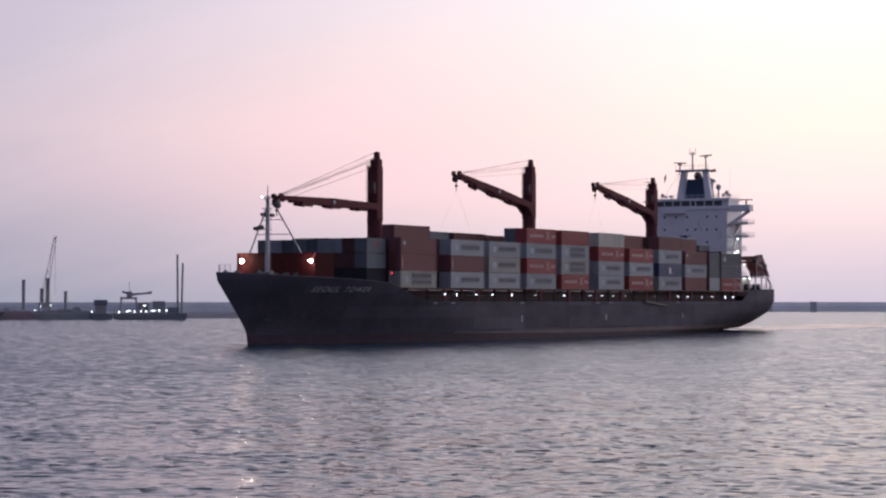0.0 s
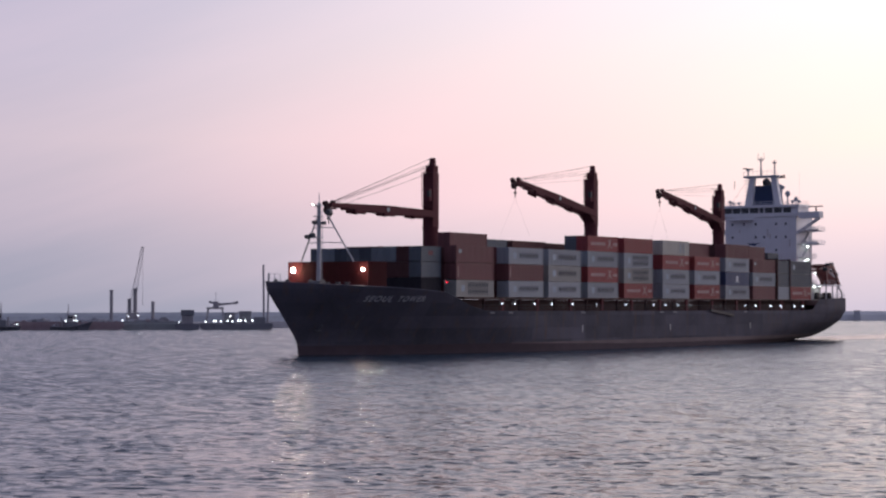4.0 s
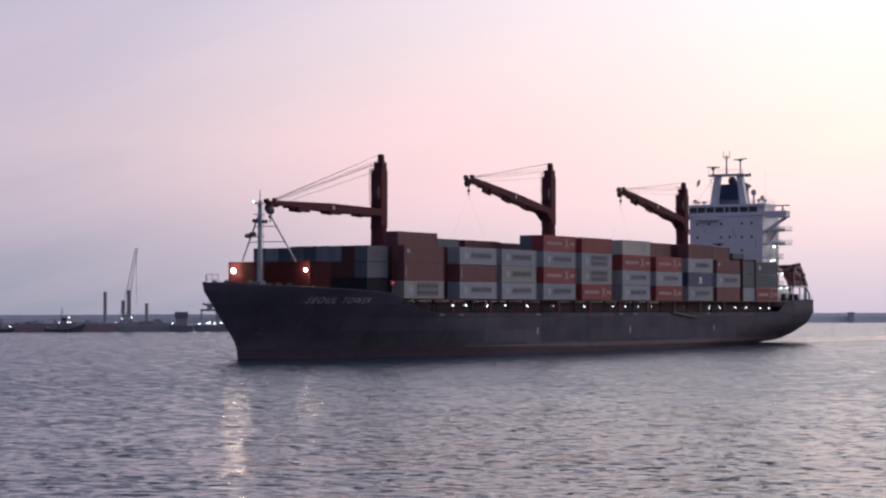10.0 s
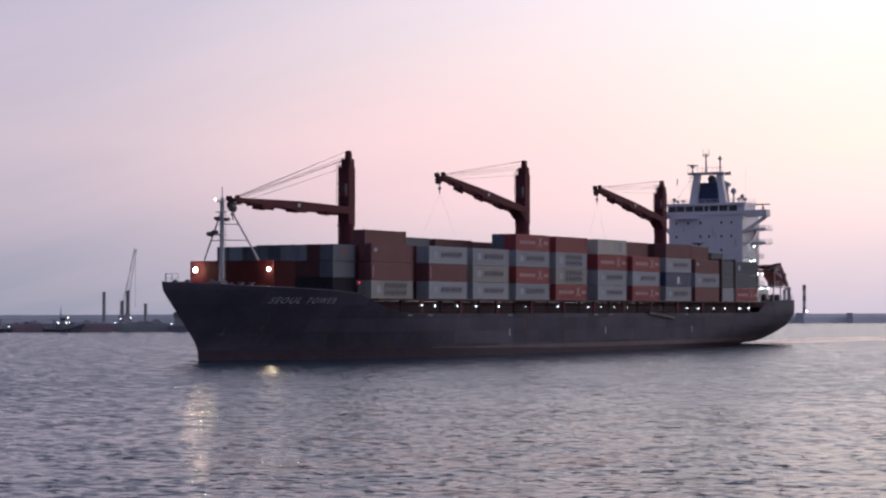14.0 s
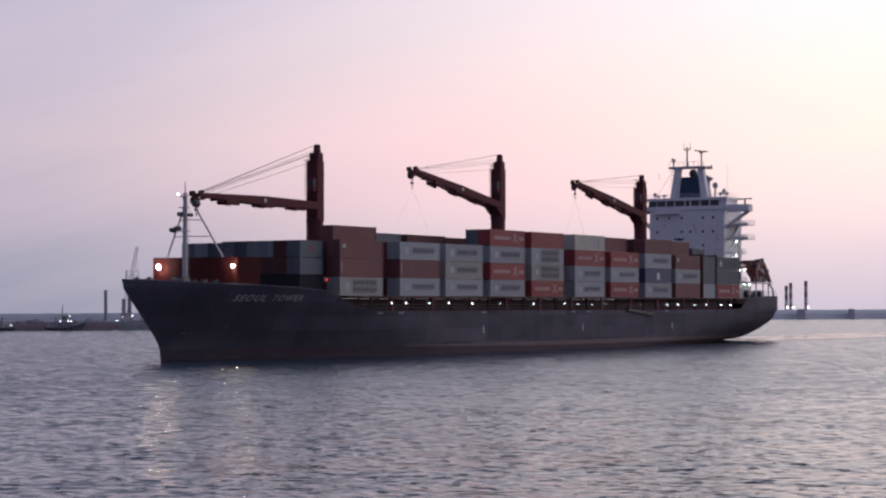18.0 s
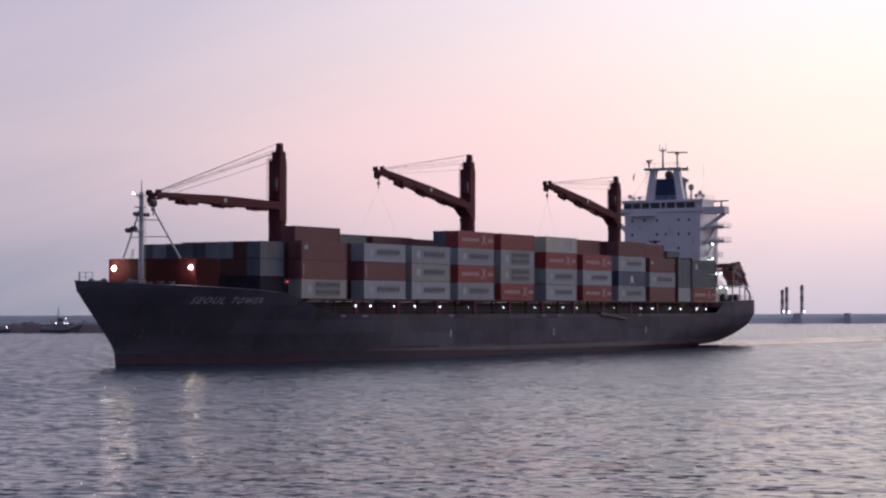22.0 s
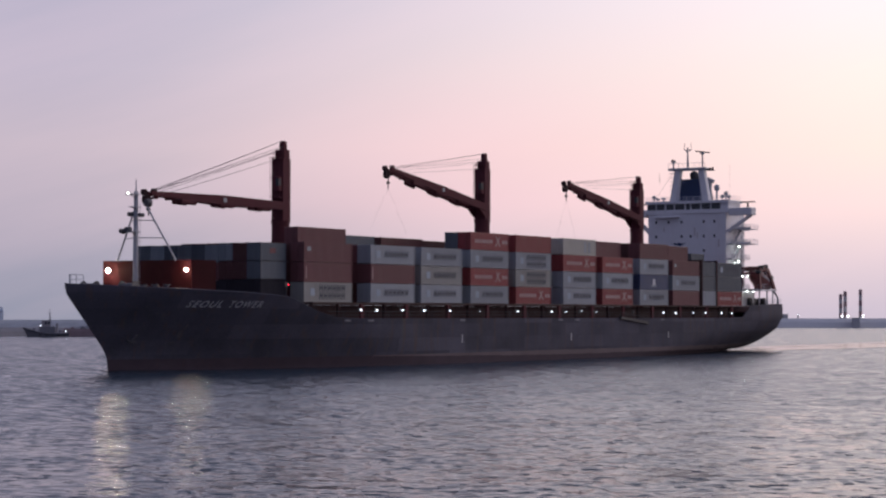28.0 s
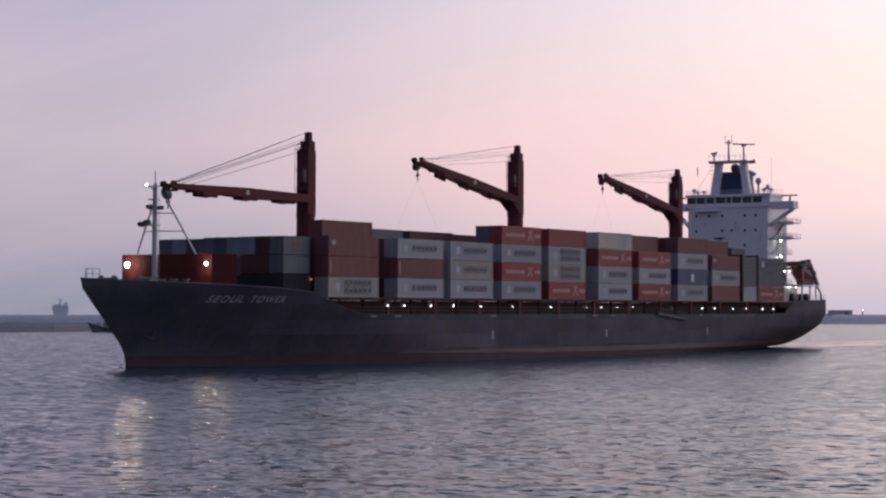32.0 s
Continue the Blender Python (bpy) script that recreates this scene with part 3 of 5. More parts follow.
def build_side_passage():
    """Posts, rails and lamps in the open passage below the container stacks."""
    for k, x in enumerate(np.arange(-136, 10, 3.05)):
        for s in (1, -1):
            if k % 4 in (1, 3):
                continue
            bm = bmesh.new()
            wide = 0.75 if k % 4 == 0 else 0.16 + 0.2 * (k * 7 % 5) / 5
            box(bm, x - wide / 2, x + wide / 2, s * 13.2 - 0.2, s * 13.2 + 0.2, 6.95, 9.42)
            part("stanchion", bm, M["crane" if k % 4 == 0 else "stanch"], ship, "dark red container stanchion" if k == 0 else "")
    for s in (1, -1):
        bm = bmesh.new()
        box(bm, -137, 11, s * 12.7 - 0.75, s * 12.7 + 0.75, 9.18, 9.40)
        part("stanchion_beam", bm, M["deck"], ship)
        for z in (7.6, 8.1):
            bm = bmesh.new()
            tube(bm, (-134, s * 14.7, z), (9, s * 14.7, z), 0.035, n=5)
            part("handrail", bm, M["black"], ship)
        for x in np.arange(-133, 9, 6.0):
            bm = bmesh.new()
            tube(bm, (x, s * 14.7, 6.95), (x, s * 14.7, 8.12), 0.04, n=5)
            part("rail_post", bm, M["black"], ship)
    for x, r in ((-1.0, 0.30), (-5.2, 0.34), (-12.2, 0.30), (-18.4, 0.32), (-26.1, 0.32), (-35.6, 0.16), (-47.5, 0.32), (-59.2, 0.34),
                 (-64.4, 0.30), (-70.0, 0.30), (-75.6, 0.26), (-91.0, 0.14), (-103.1, 0.34), (-108.4, 0.36), (-116.5, 0.32), (-122.2, 0.34), (-129.9, 0.40), (-134.9, 0.36)):
        bm = bmesh.new()
        ball(bm, (0, 0, 0), r * 0.35)
        lamp = part("deck_lamp", bm, M["lampw"], ship, "small white deck lamp, lit")
        lamp.location = (x, 13.75, 8.33 + 0.0028 * x)
        bm = bmesh.new()
        box(bm, -0.3, 0.3, -0.45, -0.28, -0.25, 0.35)
        part("lamp_housing", bm, M["black"], lamp)


build_side_passage()


def build_bow():
    # breakwater wall before the containers
    bm = bmesh.new()
    prism(bm, [(31.3, -7.8), (31.3, 7.9), (28.6, 8.5), (27.2, 8.8), (27.1, 8.5), (28.4, 8.2), (30.7, 7.5), (30.7, -7.4), (28.4, -8.2), (28.6, -8.6)], 2, 9.9, 15.05)
    part("breakwater", bm, M["wall_red"], ship, "red-painted steel breakwater wall behind the foredeck")
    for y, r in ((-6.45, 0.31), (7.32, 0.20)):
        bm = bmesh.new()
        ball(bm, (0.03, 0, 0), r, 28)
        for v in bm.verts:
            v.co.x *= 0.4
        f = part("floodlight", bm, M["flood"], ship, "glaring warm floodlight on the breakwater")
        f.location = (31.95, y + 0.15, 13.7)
        bm = bmesh.new()
        tube(bm, (-0.65, 0, 0.1), (-0.3, 0, 0), 0.07, 0.07, 8)
        tube(bm, (-0.3, 0, 0), (-0.10, 0, 0), 0.12, r * 0.98, 14)
        part("floodlight_housing", bm, M["black"], f)
    # foremast, a grey post with raking struts
    bm = bmesh.new()
    tube(bm, (33.6, 0, 9.4), (33.6, 0, 24.4), 0.42, 0.30, 12)
    tube(bm, (33.6, 0, 24.4), (33.6, 0, 26.1), 0.10, 0.05, 6)
    mast = part("foremast", bm, M["greyp"], ship, "pale grey foremast with raking struts", smooth=False)
    for s in (1, -1):
        bm = bmesh.new()
        tube(bm, (32.6, s * 0.7, 22.9), (31.3, s * 5.2, 15.0), 0.13, n=7)
        part("strut", bm, M["greyp"], mast)
        for z, y, x in ((20.5, 2.05, 32.2), (18.1, 3.4, 31.8)):
            bm = bmesh.new()
            tube(bm, (33.5, 0, z), (x, s * y, z - 0.05), 0.08, n=6)
            part("cross_tie", bm, M["greyp"], mast)
    for z, sx in ((24.0, 1.5), (22.3, 0.8), (21.0, 0.7), (18.9, 1.1)):
        bm = bmesh.new()
        box(bm, 33.2, 33.6 + sx, -0.6, 0.6, z - 0.08, z + 0.05)
        tube(bm, (33.6, 0, z - 0.7), (33.6 + sx * 0.8, 0, z - 0.05), 0.05, n=5)
        part("platform", bm, M["greyp"], mast)
    bm = bmesh.new()
    ball(bm, (0, 0, 0), 0.12)
    ml = part("masthead_lamp", bm, M["mastl"], mast, "white masthead lamp, lit")
    ml.location = (35.2, -0.1, 24.15)
    for (x, y, z), r in (((32.3, 0.9, 22.9), 0.62), ((34.2, -0.5, 21.3), 0.34), ((34.0, -1.1, 19.2), 0.46), ((34.3, -1.8, 19.0), 0.40), ((33.4, 0.75, 21.2), 0.3)):
        bm = bmesh.new()
        tube(bm, (x - 0.4, y, z), (x + 0.4, y, z), r, r * 0.8, 10)
        part("horn", bm, M["anchor"], mast, "dark round signal horn")
    bm = bmesh.new()
    for k in range(22):
        z = 10.4 + 0.6 * k
        tube(bm, (32.95, -0.22, z), (32.95, 0.22, z), 0.025, n=4)
    for y in (-0.22, 0.22):
        tube(bm, (32.95, y, 9.8), (32.95, y, 23.8), 0.03, n=4)
    part("ladder", bm, M["greyp"], mast)
    # bow rail and foredeck machinery
    for k, (x, y) in enumerate(((46.8, 0), (46.2, 0.6), (46.2, -0.6), (45.4, 1.1), (45.4, -1.1))):
        bm = bmesh.new()
        tube(bm, (x, y, 10.7), (x, y, 12.85), 0.045, n=5)
        part("rail_post", bm, M["greyp"], ship)
    for z in (12.2, 12.85):
        bm = bmesh.new()
        for s in (1, -1):
            tube(bm, (46.8, 0, z), (46.2, s * 0.6, z), 0.04, n=5)
            tube(bm, (46.2, s * 0.6, z), (45.4, s * 1.1, z), 0.04, n=5)
        part("bow_rail", bm, M["greyp"], ship)
    for x, y in ((39, 3.4), (39, -3.4)):
        bm = bmesh.new()
        tube(bm, (x, y - 1.1, 11.3), (x, y + 1.1, 11.3), 0.55, n=12)
        tube(bm, (x, y - 1.2, 11.3), (x, y - 1.1, 11.3), 0.85, n=12)
        tube(bm, (x, y + 1.1, 11.3), (x, y + 1.2, 11.3), 0.85, n=12)
        box(bm, x - 0.7, x + 0.7, y - 1.4, y + 1.4, 10.2, 10.8)
        part("windlass", bm, M["anchor"], ship, "dull grey mooring windlass on the foredeck")
    for x, y in ((36, 5.4), (35, 2.6), (36, -5.4), (34.5, 6.2), (29.6, 7.6)):
        bm = bmesh.new()
        tube(bm, (x, y, 10), (x, y, 11.5), 0.28, n=9)
        tube(bm, (x, y, 11.5), (x, y, 11.7), 0.5, n=9)
        part("mushroom_vent", bm, M["anchor"], ship, "grey mushroom vent on the foredeck")
    for s, m in ((1, "sidel"),):
        bm = bmesh.new()
        ball(bm, (0, 0, 0), 0.11)
        sl = part("sidelight", bm, M[m], ship, "red port sidelight, lit")
        sl.location = (18.9, 15.0, 11.8)
        bm = bmesh.new()
        box(bm, -0.4, 0.3, -0.5, -0.35, -0.3, 0.35)
        tube(bm, (-0.1, -0.42, -1.6), (-0.1, -0.42, -0.3), 0.05, n=6)
        part("sidelight_screen", bm, M["black"], sl)


build_bow()


def build_crane(x, y, top, root_z, tip_x, tip_z):
    """A single deck crane: pedestal, slewing column, twin-beam jib, hoist wires, hook."""
    root_x = x + 2.0
    bm = bmesh.new()
    tube(bm, (x + 0.3, y, 6.9), (x + 0.3, y, root_z - 2.6), 1.40, 1.34, 20)
    tube(bm, (x + 0.3, y, root_z - 2.6), (x + 0.3, y, root_z - 2.2), 1.45, 1.45, 20)
    crane = part("deck_crane", bm, M["crane"], ship, "red-brown slewing deck crane on a round pedestal")
    bm = bmesh.new()
    box(bm, x - 0.8, x + 1.15, y - 1.1, y + 1.05, root_z - 2.2, top - 2.7)
    box(bm, x - 0.7, x + 0.8, y - 0.75, y + 0.95, top - 2.7, top - 1.35)
    prism(bm, [(y - 0.3, top - 1.35), (y + 0.72, top - 1.35), (y + 0.62, top - 0.15), (y + 0.5, top), (y - 0.05, top), (y - 0.2, top - 0.15)], 0, x - 0.4, x + 0.4)
    for k in range(3):
        tube(bm, (x + 1.05, y - 0.9 + 0.9 * k, top - 2.7), (x + 1.05, y - 0.9 + 0.9 * k, top - 1.8), 0.035, n=5)
    tube(bm, (x + 1.05, y - 0.9, top - 1.8), (x + 1.05, y + 0.9, top - 1.8), 0.035, n=5)
    part("column", bm, M["crane"], crane, "boxed red-brown crane column", bevel=0.06)
    bm = bmesh.new()
    box(bm, x + 1.2, x + 2.1, y - 0.2, y + 0.9, root_z + 2.2, root_z + 4.4)
    part("cab", bm, M["crane"], crane, "operator's cab with dark windows", bevel=0.08)
    bm = bmesh.new()
    box(bm, x + 1.5, x + 2.13, y + 0.4, y + 0.93, root_z + 3.0, root_z + 4.1)
    part("cab_window", bm, M["black"], crane)
    bm = bmesh.new()
    for k in range(3):
        z = root_z + 1.2 + k * 3.0
        box(bm, x + 1.2, x + 1.9, y - 0.9, y + 0.95, z, z + 0.08)
    for yy in (-0.85, 0.9):
        tube(bm, (x + 1.85, y + yy, root_z + 1.2), (x + 1.85, y + yy, top - 2.4), 0.04, n=5)
    part("access_platform", bm, M["crane"], crane)
    bm = bmesh.new()
    box(bm, x - 0.4, x + 0.5, y + 0.95, y + 0.98, top - 4.3, top - 3.95)
    part("safe_load_plate", bm, M["letter"], crane)
    d = Vector((tip_x - root_x, 0, tip_z - root_z))
    L = d.length
    at = lambda s, o=0.0, dy=0.0: Vector((root_x, y + dy, root_z)) + d * s + Vector((-d.z, 0, d.x)) / L * o
    for s in (1, -1):
        bm = bmesh.new()
        beam(bm, at(-0.04, 0, s * 1.25), at(0.45, 0.1, s * 0.95), 0.40, 1.15, 0.40, 1.38)
        beam(bm, at(0.45, 0.1, s * 0.95), at(1.0, 0.25, s * 0.7), 0.40, 1.38, 0.35, 0.52)
        if x < -10:
            prism(bm, [(x + 1.0, root_z - 1.9), (x + 2.0, root_z - 1.3), (x + 3.3, root_z - 0.35), (x + 3.0, root_z + 0.3), (x + 1.0, root_z + 0.8)], 1, y + s * 1.05 - 0.2, y + s * 1.05 + 0.2)
        part("jib_beam", bm, M["crane"], crane, "tapered box beam of the jib")
    for s in (0.06, 0.2, 0.36, 0.52, 0.68, 0.84, 0.95):
        w = 1.15 - 0.6 * s
        bm = bmesh.new()
        beam(bm, at(s, -0.35, -w), at(s, -0.35, w), 0.4, 0.3)
        part("jib_tie", bm, M["crane"], crane)
    for s in (0.13, 0.43, 0.73) if x > -10 else (0.22, 0.47, 0.72):
        bm = bmesh.new()
        beam(bm, at(s - 0.055, -0.66, 0.8), at(s + 0.055, -0.58, 0.7), 0.7, 0.62)
        beam(bm, at(s - 0.055, -0.66, -0.8), at(s + 0.055, -0.58, -0.7), 0.5, 0.62)
        part("wire_guide", bm, M["crane"], crane, bevel=0.12)
    for s, yy in ((0.46, 1.02),):
        bm = bmesh.new()
        p = at(s, 0.1, yy + 0.24)
        box(bm, p.x - 0.35, p.x + 0.35, p.y - 0.02, p.y + 0.02, p.z - 0.3, p.z + 0.3)
        part("jib_plate", bm, M["letter"], crane)
    bm = bmesh.new()
    p = at(1.0)
    for dx, dz, r in ((0.7, 0.35, 0.42), (0.2, -0.65, 0.66), (-1.4, 0.6, 0.36)):
        tube(bm, (p.x + dx, y - 0.3, p.z + dz), (p.x + dx, y + 0.3, p.z + dz), r, n=14)
        part("sheave", bm, M["stanch"], crane, "dark sheave at the jib head")
        bm = bmesh.new()
    bm = bmesh.new()
    tube(bm, (p.x - 0.25, y, p.z - 1.0), (p.x - 0.25, y, p.z - 1.9), 0.10, n=6)
    tube(bm, (p.x - 0.25, y - 0.2, p.z - 2.0), (p.x - 0.25, y + 0.2, p.z - 2.0), 0.24, n=10)
    tube(bm, (p.x - 0.25, y, p.z - 2.3), (p.x - 0.25, y, p.z - 2.9), 0.09, n=6)
    part("hook_block", bm, M["black"], crane, "dark hook block hanging from the jib head")
    thick = 0.034 if x > -10 else 0.025
    for (hx, hz), dy, s in (((0.4, top - 0.05), 0.3, 0.985), ((0.4, top - 0.2), -0.2, 0.96), ((0.6, top - 0.9), 0.6, 0.97), ((0.95, top - 1.45), 0.35, 0.96), ((0.95, top - 1.7), -0.35, 0.90), ((1.1, top - 2.75), 0.2, 0.84)):
        bm = bmesh.new()
        a, b = Vector((x + hx, y + dy, hz)), at(s, 0.6, dy * 0.8)
        mid = (a + b) / 2 - Vector((0, 0, 0.002 * L))
        tube(bm, a, mid, thick, n=5)
        tube(bm, mid, b, thick, n=5)
        part("hoist_wire", bm, M["wire"], crane)
    return crane, p


CRANES = [build_crane(0.25, 0.15, 33.7, 23.85, 31.4, 24.05), build_crane(-59.3, 0.0, 35.8, 26.4, -28.8, 31.0), build_crane(-120.5, -0.3, 35.3, 26.9, -90.2, 31.9)]
for (crane, p), spread in zip(CRANES[1:], (5.5, 4.5)):
    for s in (1, -1):
        bm = bmesh.new()
        tube(bm, (p.x - 0.25, p.y, p.z - 2.9), (p.x - 0.25 + s * spread, p.y, 20.9), 0.010, n=4)
        part("lashing_wire", bm, M["wire"], crane)


FLAG, SCANNERS = [], []


def build_bridge():
    """The white deckhouse with its wheelhouse, wings, mast and funnel."""
    X0, X1 = -145.0, -154.7
    bm = bmesh.new()
    box(bm, X1, X0, -9.9, 8.0, 8.8, 28.9)
    house = part("deckhouse", bm, M["white"], ship, "tall white-painted deckhouse", bevel=0.05)
    bm = bmesh.new()
    box(bm, -158, X1, -7.0, 5.0, 8.8, 25.5)
    part("aft_house", bm, M["white"], house)
    # wheelhouse
    bm = bmesh.new()
    box(bm, -151.5, -144.8, -10.4, 8.7, 28.9, 29.72)
    box(bm, -151.5, -144.7, -10.4, 8.8, 31.0, 31.6)
    box(bm, -151.3, -145.1, -10.2, 8.5, 29.72, 31.0)
    part("wheelhouse", bm, M["white"], house, "white wheelhouse with a band of dark windows")
    for k in range(8):
        y, wide = ((-10.0, 1.8), (-7.9, 1.8), (-5.7, 1.7), (-3.6, 2.1), (-1.1, 0.9), (0.2, 1.9), (2.5, 1.9), (4.8, 1.9))[k]
        bm = bmesh.new()
        box(bm, -145.1, -144.98, y, y + wide, 29.75, 30.97)
        part("wheelhouse_window", bm, M["glass"], house)
    for y0, y1 in ((8.8, 13.9), (-13.9, -10.4)):
        bm = bmesh.new()
        box(bm, -147.0, -144.6, y0, y1, 28.3, 29.85)
        wing = part("bridge_wing", bm, M["white"], ship, "overhanging open bridge wing", bevel=0.08)
        o = 8.0 if y0 > 0 else -9.9
        t = 13.2 if y0 > 0 else -13.2
        for x in (-145.2, -146.6):
            bm = bmesh.new()
            beam(bm, (x, o, 24.9), (x, t, 28.3), 0.3, 0.4)
            part("wing_strut", bm, M["white"], wing)
    # small square windows on the front
    bm = bmesh.new()
    box(bm, -0.06, 0.04, -0.22, 0.22, -0.28, 0.28)
    me = mesh_of(bm, "cabin_window", M["glass"])
    for z in (27.15, 24.1, 21.05):
        for y in (-10.0, -8.0, -5.1, -2.1, 0.0, 3.0, 5.4):
            if (z, y) not in ((27.15, -10.0), (27.15, 0.0), (24.1, -5.1), (21.05, -10.0), (21.05, -2.1), (21.05, 0.0), (21.05, 5.4)) and y > -9.5:
                share("cabin_window", me, house, pose(X0 + 0.02, y, z))
    for z in (26.0, 22.9, 19.8, 16.7):
        bm = bmesh.new()
        box(bm, X0 - 0.02, X0 + 0.05, -9.8, 7.9, z, z + 0.10)
        part("deck_edge", bm, M["white"], house)
    bm = bmesh.new()
    box(bm, X0, X0 + 1.2, -8.2, -2.6, 28.1, 28.25)
    part("front_ledge", bm, M["white"], house)
    bm = bmesh.new()
    prism(bm, [(-4.3, 22.75), (-3.0, 22.6), (-2.75, 22.9), (-2.4, 22.62), (-1.0, 22.75), (-2.0, 22.35), (-2.5, 22.0), (-3.0, 22.3), (-3.6, 22.25)], 0, X0 + 0.01, X0 + 0.05)
    part("house_emblem", bm, M["funnel"], house, "small dark blue emblem painted on the front")
    for y, z, h in ((0.9, 25.0, 1.9), (1.5, 24.3, 1.2), (-6.2, 25.6, 0.9), (6.4, 22.6, 1.6)):
        bm = bmesh.new()
        box(bm, X0 + 0.004, X0 + 0.02, y - 0.14, y + 0.14, z - h / 2, z + h / 2)
        part("rust_run", bm, M["runs"], house, "pale rusty run on the white paint")
    # side galleries with stairs and lamps
    for z in (25.4, 22.3, 19.2, 16.1, 13.0):
        bm = bmesh.new()
        box(bm, -154.6, -145.3, 8.0, 9.2, z, z + 0.16)
        if z > 22:
            box(bm, -151.4, -147.5, 9.2, 12.5, z, z + 0.16)
            box(bm, -147.6, -147.5, 9.2, 12.5, z + 0.16, z + 0.5)
        g = part("side_gallery", bm, M["white"], ship, "white side gallery with rails")
        out = 12.45 if z > 22 else 9.15
        for zz in (0.35, 0.7, 1.05):
            bm = bmesh.new()
            if z > 22:
                tube(bm, (-147.5, 9.2, z + zz), (-147.5, out, z + zz), 0.045, n=5)
                tube(bm, (-151.4, out, z + zz), (-147.5, out, z + zz), 0.045, n=5)
            tube(bm, (-154.6, 9.15, z + zz), (-145.3, 9.15, z + zz), 0.045, n=5)
            tube(bm, (-154.6, 8.0, z + zz), (-154.6, 9.15, z + zz), 0.045, n=5)
            part("gallery_rail", bm, M["white"], g)
        posts = [(x, 9.15) for x in np.arange(-154.6, -145, 1.55)]
        if z > 22:
            posts += [(-147.5, y) for y in (10.0, 10.8, 11.6, 12.4)] + [(-149.4, out), (-151.4, out)]
        for x, y in posts:
            bm = bmesh.new()
            tube(bm, (x, y, z), (x, y, z + 1.05), 0.045, n=5)
            part("gallery_post", bm, M["white"], g)
        bm = bmesh.new()
        beam(bm, (-147.2, 8.6, z - 3.0), (-151.4, 8.6, z), 0.7, 0.18)
        part("stair", bm, M["white"], g)
        bm = bmesh.new()
        box(bm, -153.6, -152.8, 7.98, 8.05, z + 0.2, z + 2.1)
        part("side_door", bm, M["greyp"], g, "grey steel door in the house side")
    for x, z, r in ((-148.5, 21.9, 0.42), (-148.4, 18.8, 0.42), (-146.6, 18.5, 0.24), (-150.3, 15.7, 0.32), (-153.0, 15.7, 0.32), (-152.7, 12.55, 0.36), (-156.1, 12.55, 0.34)):
        bm = bmesh.new()
        ball(bm, (0, 0, 0), r * 0.32)
        for v in bm.verts:
            v.co.x *= 1.7
        lamp = part("gallery_lamp", bm, M["gallery"], ship, "white gallery lamp, lit")
        lamp.location = (x, 9.4, z)
        bm = bmesh.new()
        box(bm, -0.1, 0.1, -0.9, -0.25, 0.12, 0.2)
        part("lamp_bracket", bm, M["greyp"], lamp)
    bm = bmesh.new()
    box(bm, -158.5, -150.5, -8.0, 8.6, 9.3, 12.74)
    part("poop_house", bm, M["white"], house, "low white deckhouse under the boat deck")
    # rails on the wheelhouse roof
    for z in (31.95, 32.4):
        bm = bmesh.new()
        tube(bm, (-144.7, -10.3, z), (-144.7, 8.7, z), 0.04, n=5)
        tube(bm, (-144.7, 8.7, z), (-151.4, 8.7, z), 0.04, n=5)
        part("roof_rail", bm, M["white"], house)
    for k in range(13):
        y = -10.3 + 1.58 * k
        bm = bmesh.new()
        tube(bm, (-144.7, y, 31.5), (-144.7, y, 32.4), 0.04, n=5)
        part("roof_rail_post", bm, M["white"], house)
    # portal mast over the funnel
    for s, y0, y1 in ((-1, -5.4, -4.2), (1, 3.7, 2.5)):
        bm = bmesh.new()
        a, b = y0 - s * 1.6, y1 - s * 1.3
        prism(bm, [(y0, 31.5), (a, 31.5), (b, 38.2), (y1, 38.2)], 0, -147.4, -146.0)
        part("mast_leg", bm, M["white"], house, "white raking mast leg", bevel=0.06)
    bm = bmesh.new()
    box(bm, -148.0, -145.6, -5.5, 3.1, 38.1, 38.6)
    plat = part("mast_platform", bm, M["greyp"], ship, "grey radar platform on top of the mast", bevel=0.05)
    bm = bmesh.new()
    box(bm, -147.2, -146.2, 3.12, 4.5, 37.9, 38.1)
    tube(bm, (-146.7, 3.7, 38.1), (-146.7, 3.7, 38.5), 0.3, n=8)
    tube(bm, (-146.7, 4.3, 38.1), (-146.7, 4.3, 38.7), 0.2, n=8)
    part("signal_lamp", bm, M["black"], plat, "dark signal lamps on a bracket")
    bm = bmesh.new()
    for y in np.arange(-5.4, 3.2, 1.2):
        tube(bm, (-145.5, y, 38.6), (-145.5, y, 39.6), 0.035, n=5)
    tube(bm, (-145.5, -5.4, 39.6), (-145.5, 3.0, 39.6), 0.035, n=5)
    part("platform_rail", bm, M["greyp"], plat)
    bm = bmesh.new()
    tube(bm, (-147, -1.6, 38.6), (-147, -1.6, 43.0), 0.24, 0.15, 8)
    for s in (1, -1):
        tube(bm, (-147, -1.6, 42.0), (-147, -1.6 + s * 0.8, 42.5), 0.07, n=5)
        tube(bm, (-147, -1.6 + s * 0.8, 42.5), (-147, -1.6 + s * 0.7, 43.9), 0.06, n=5)
    tube(bm, (-147, -2.35, 42.5), (-147, -0.85, 42.5), 0.1, n=6)
    part("signal_mast", bm, M["greyp"], plat, "thin grey signal mast with forked top")
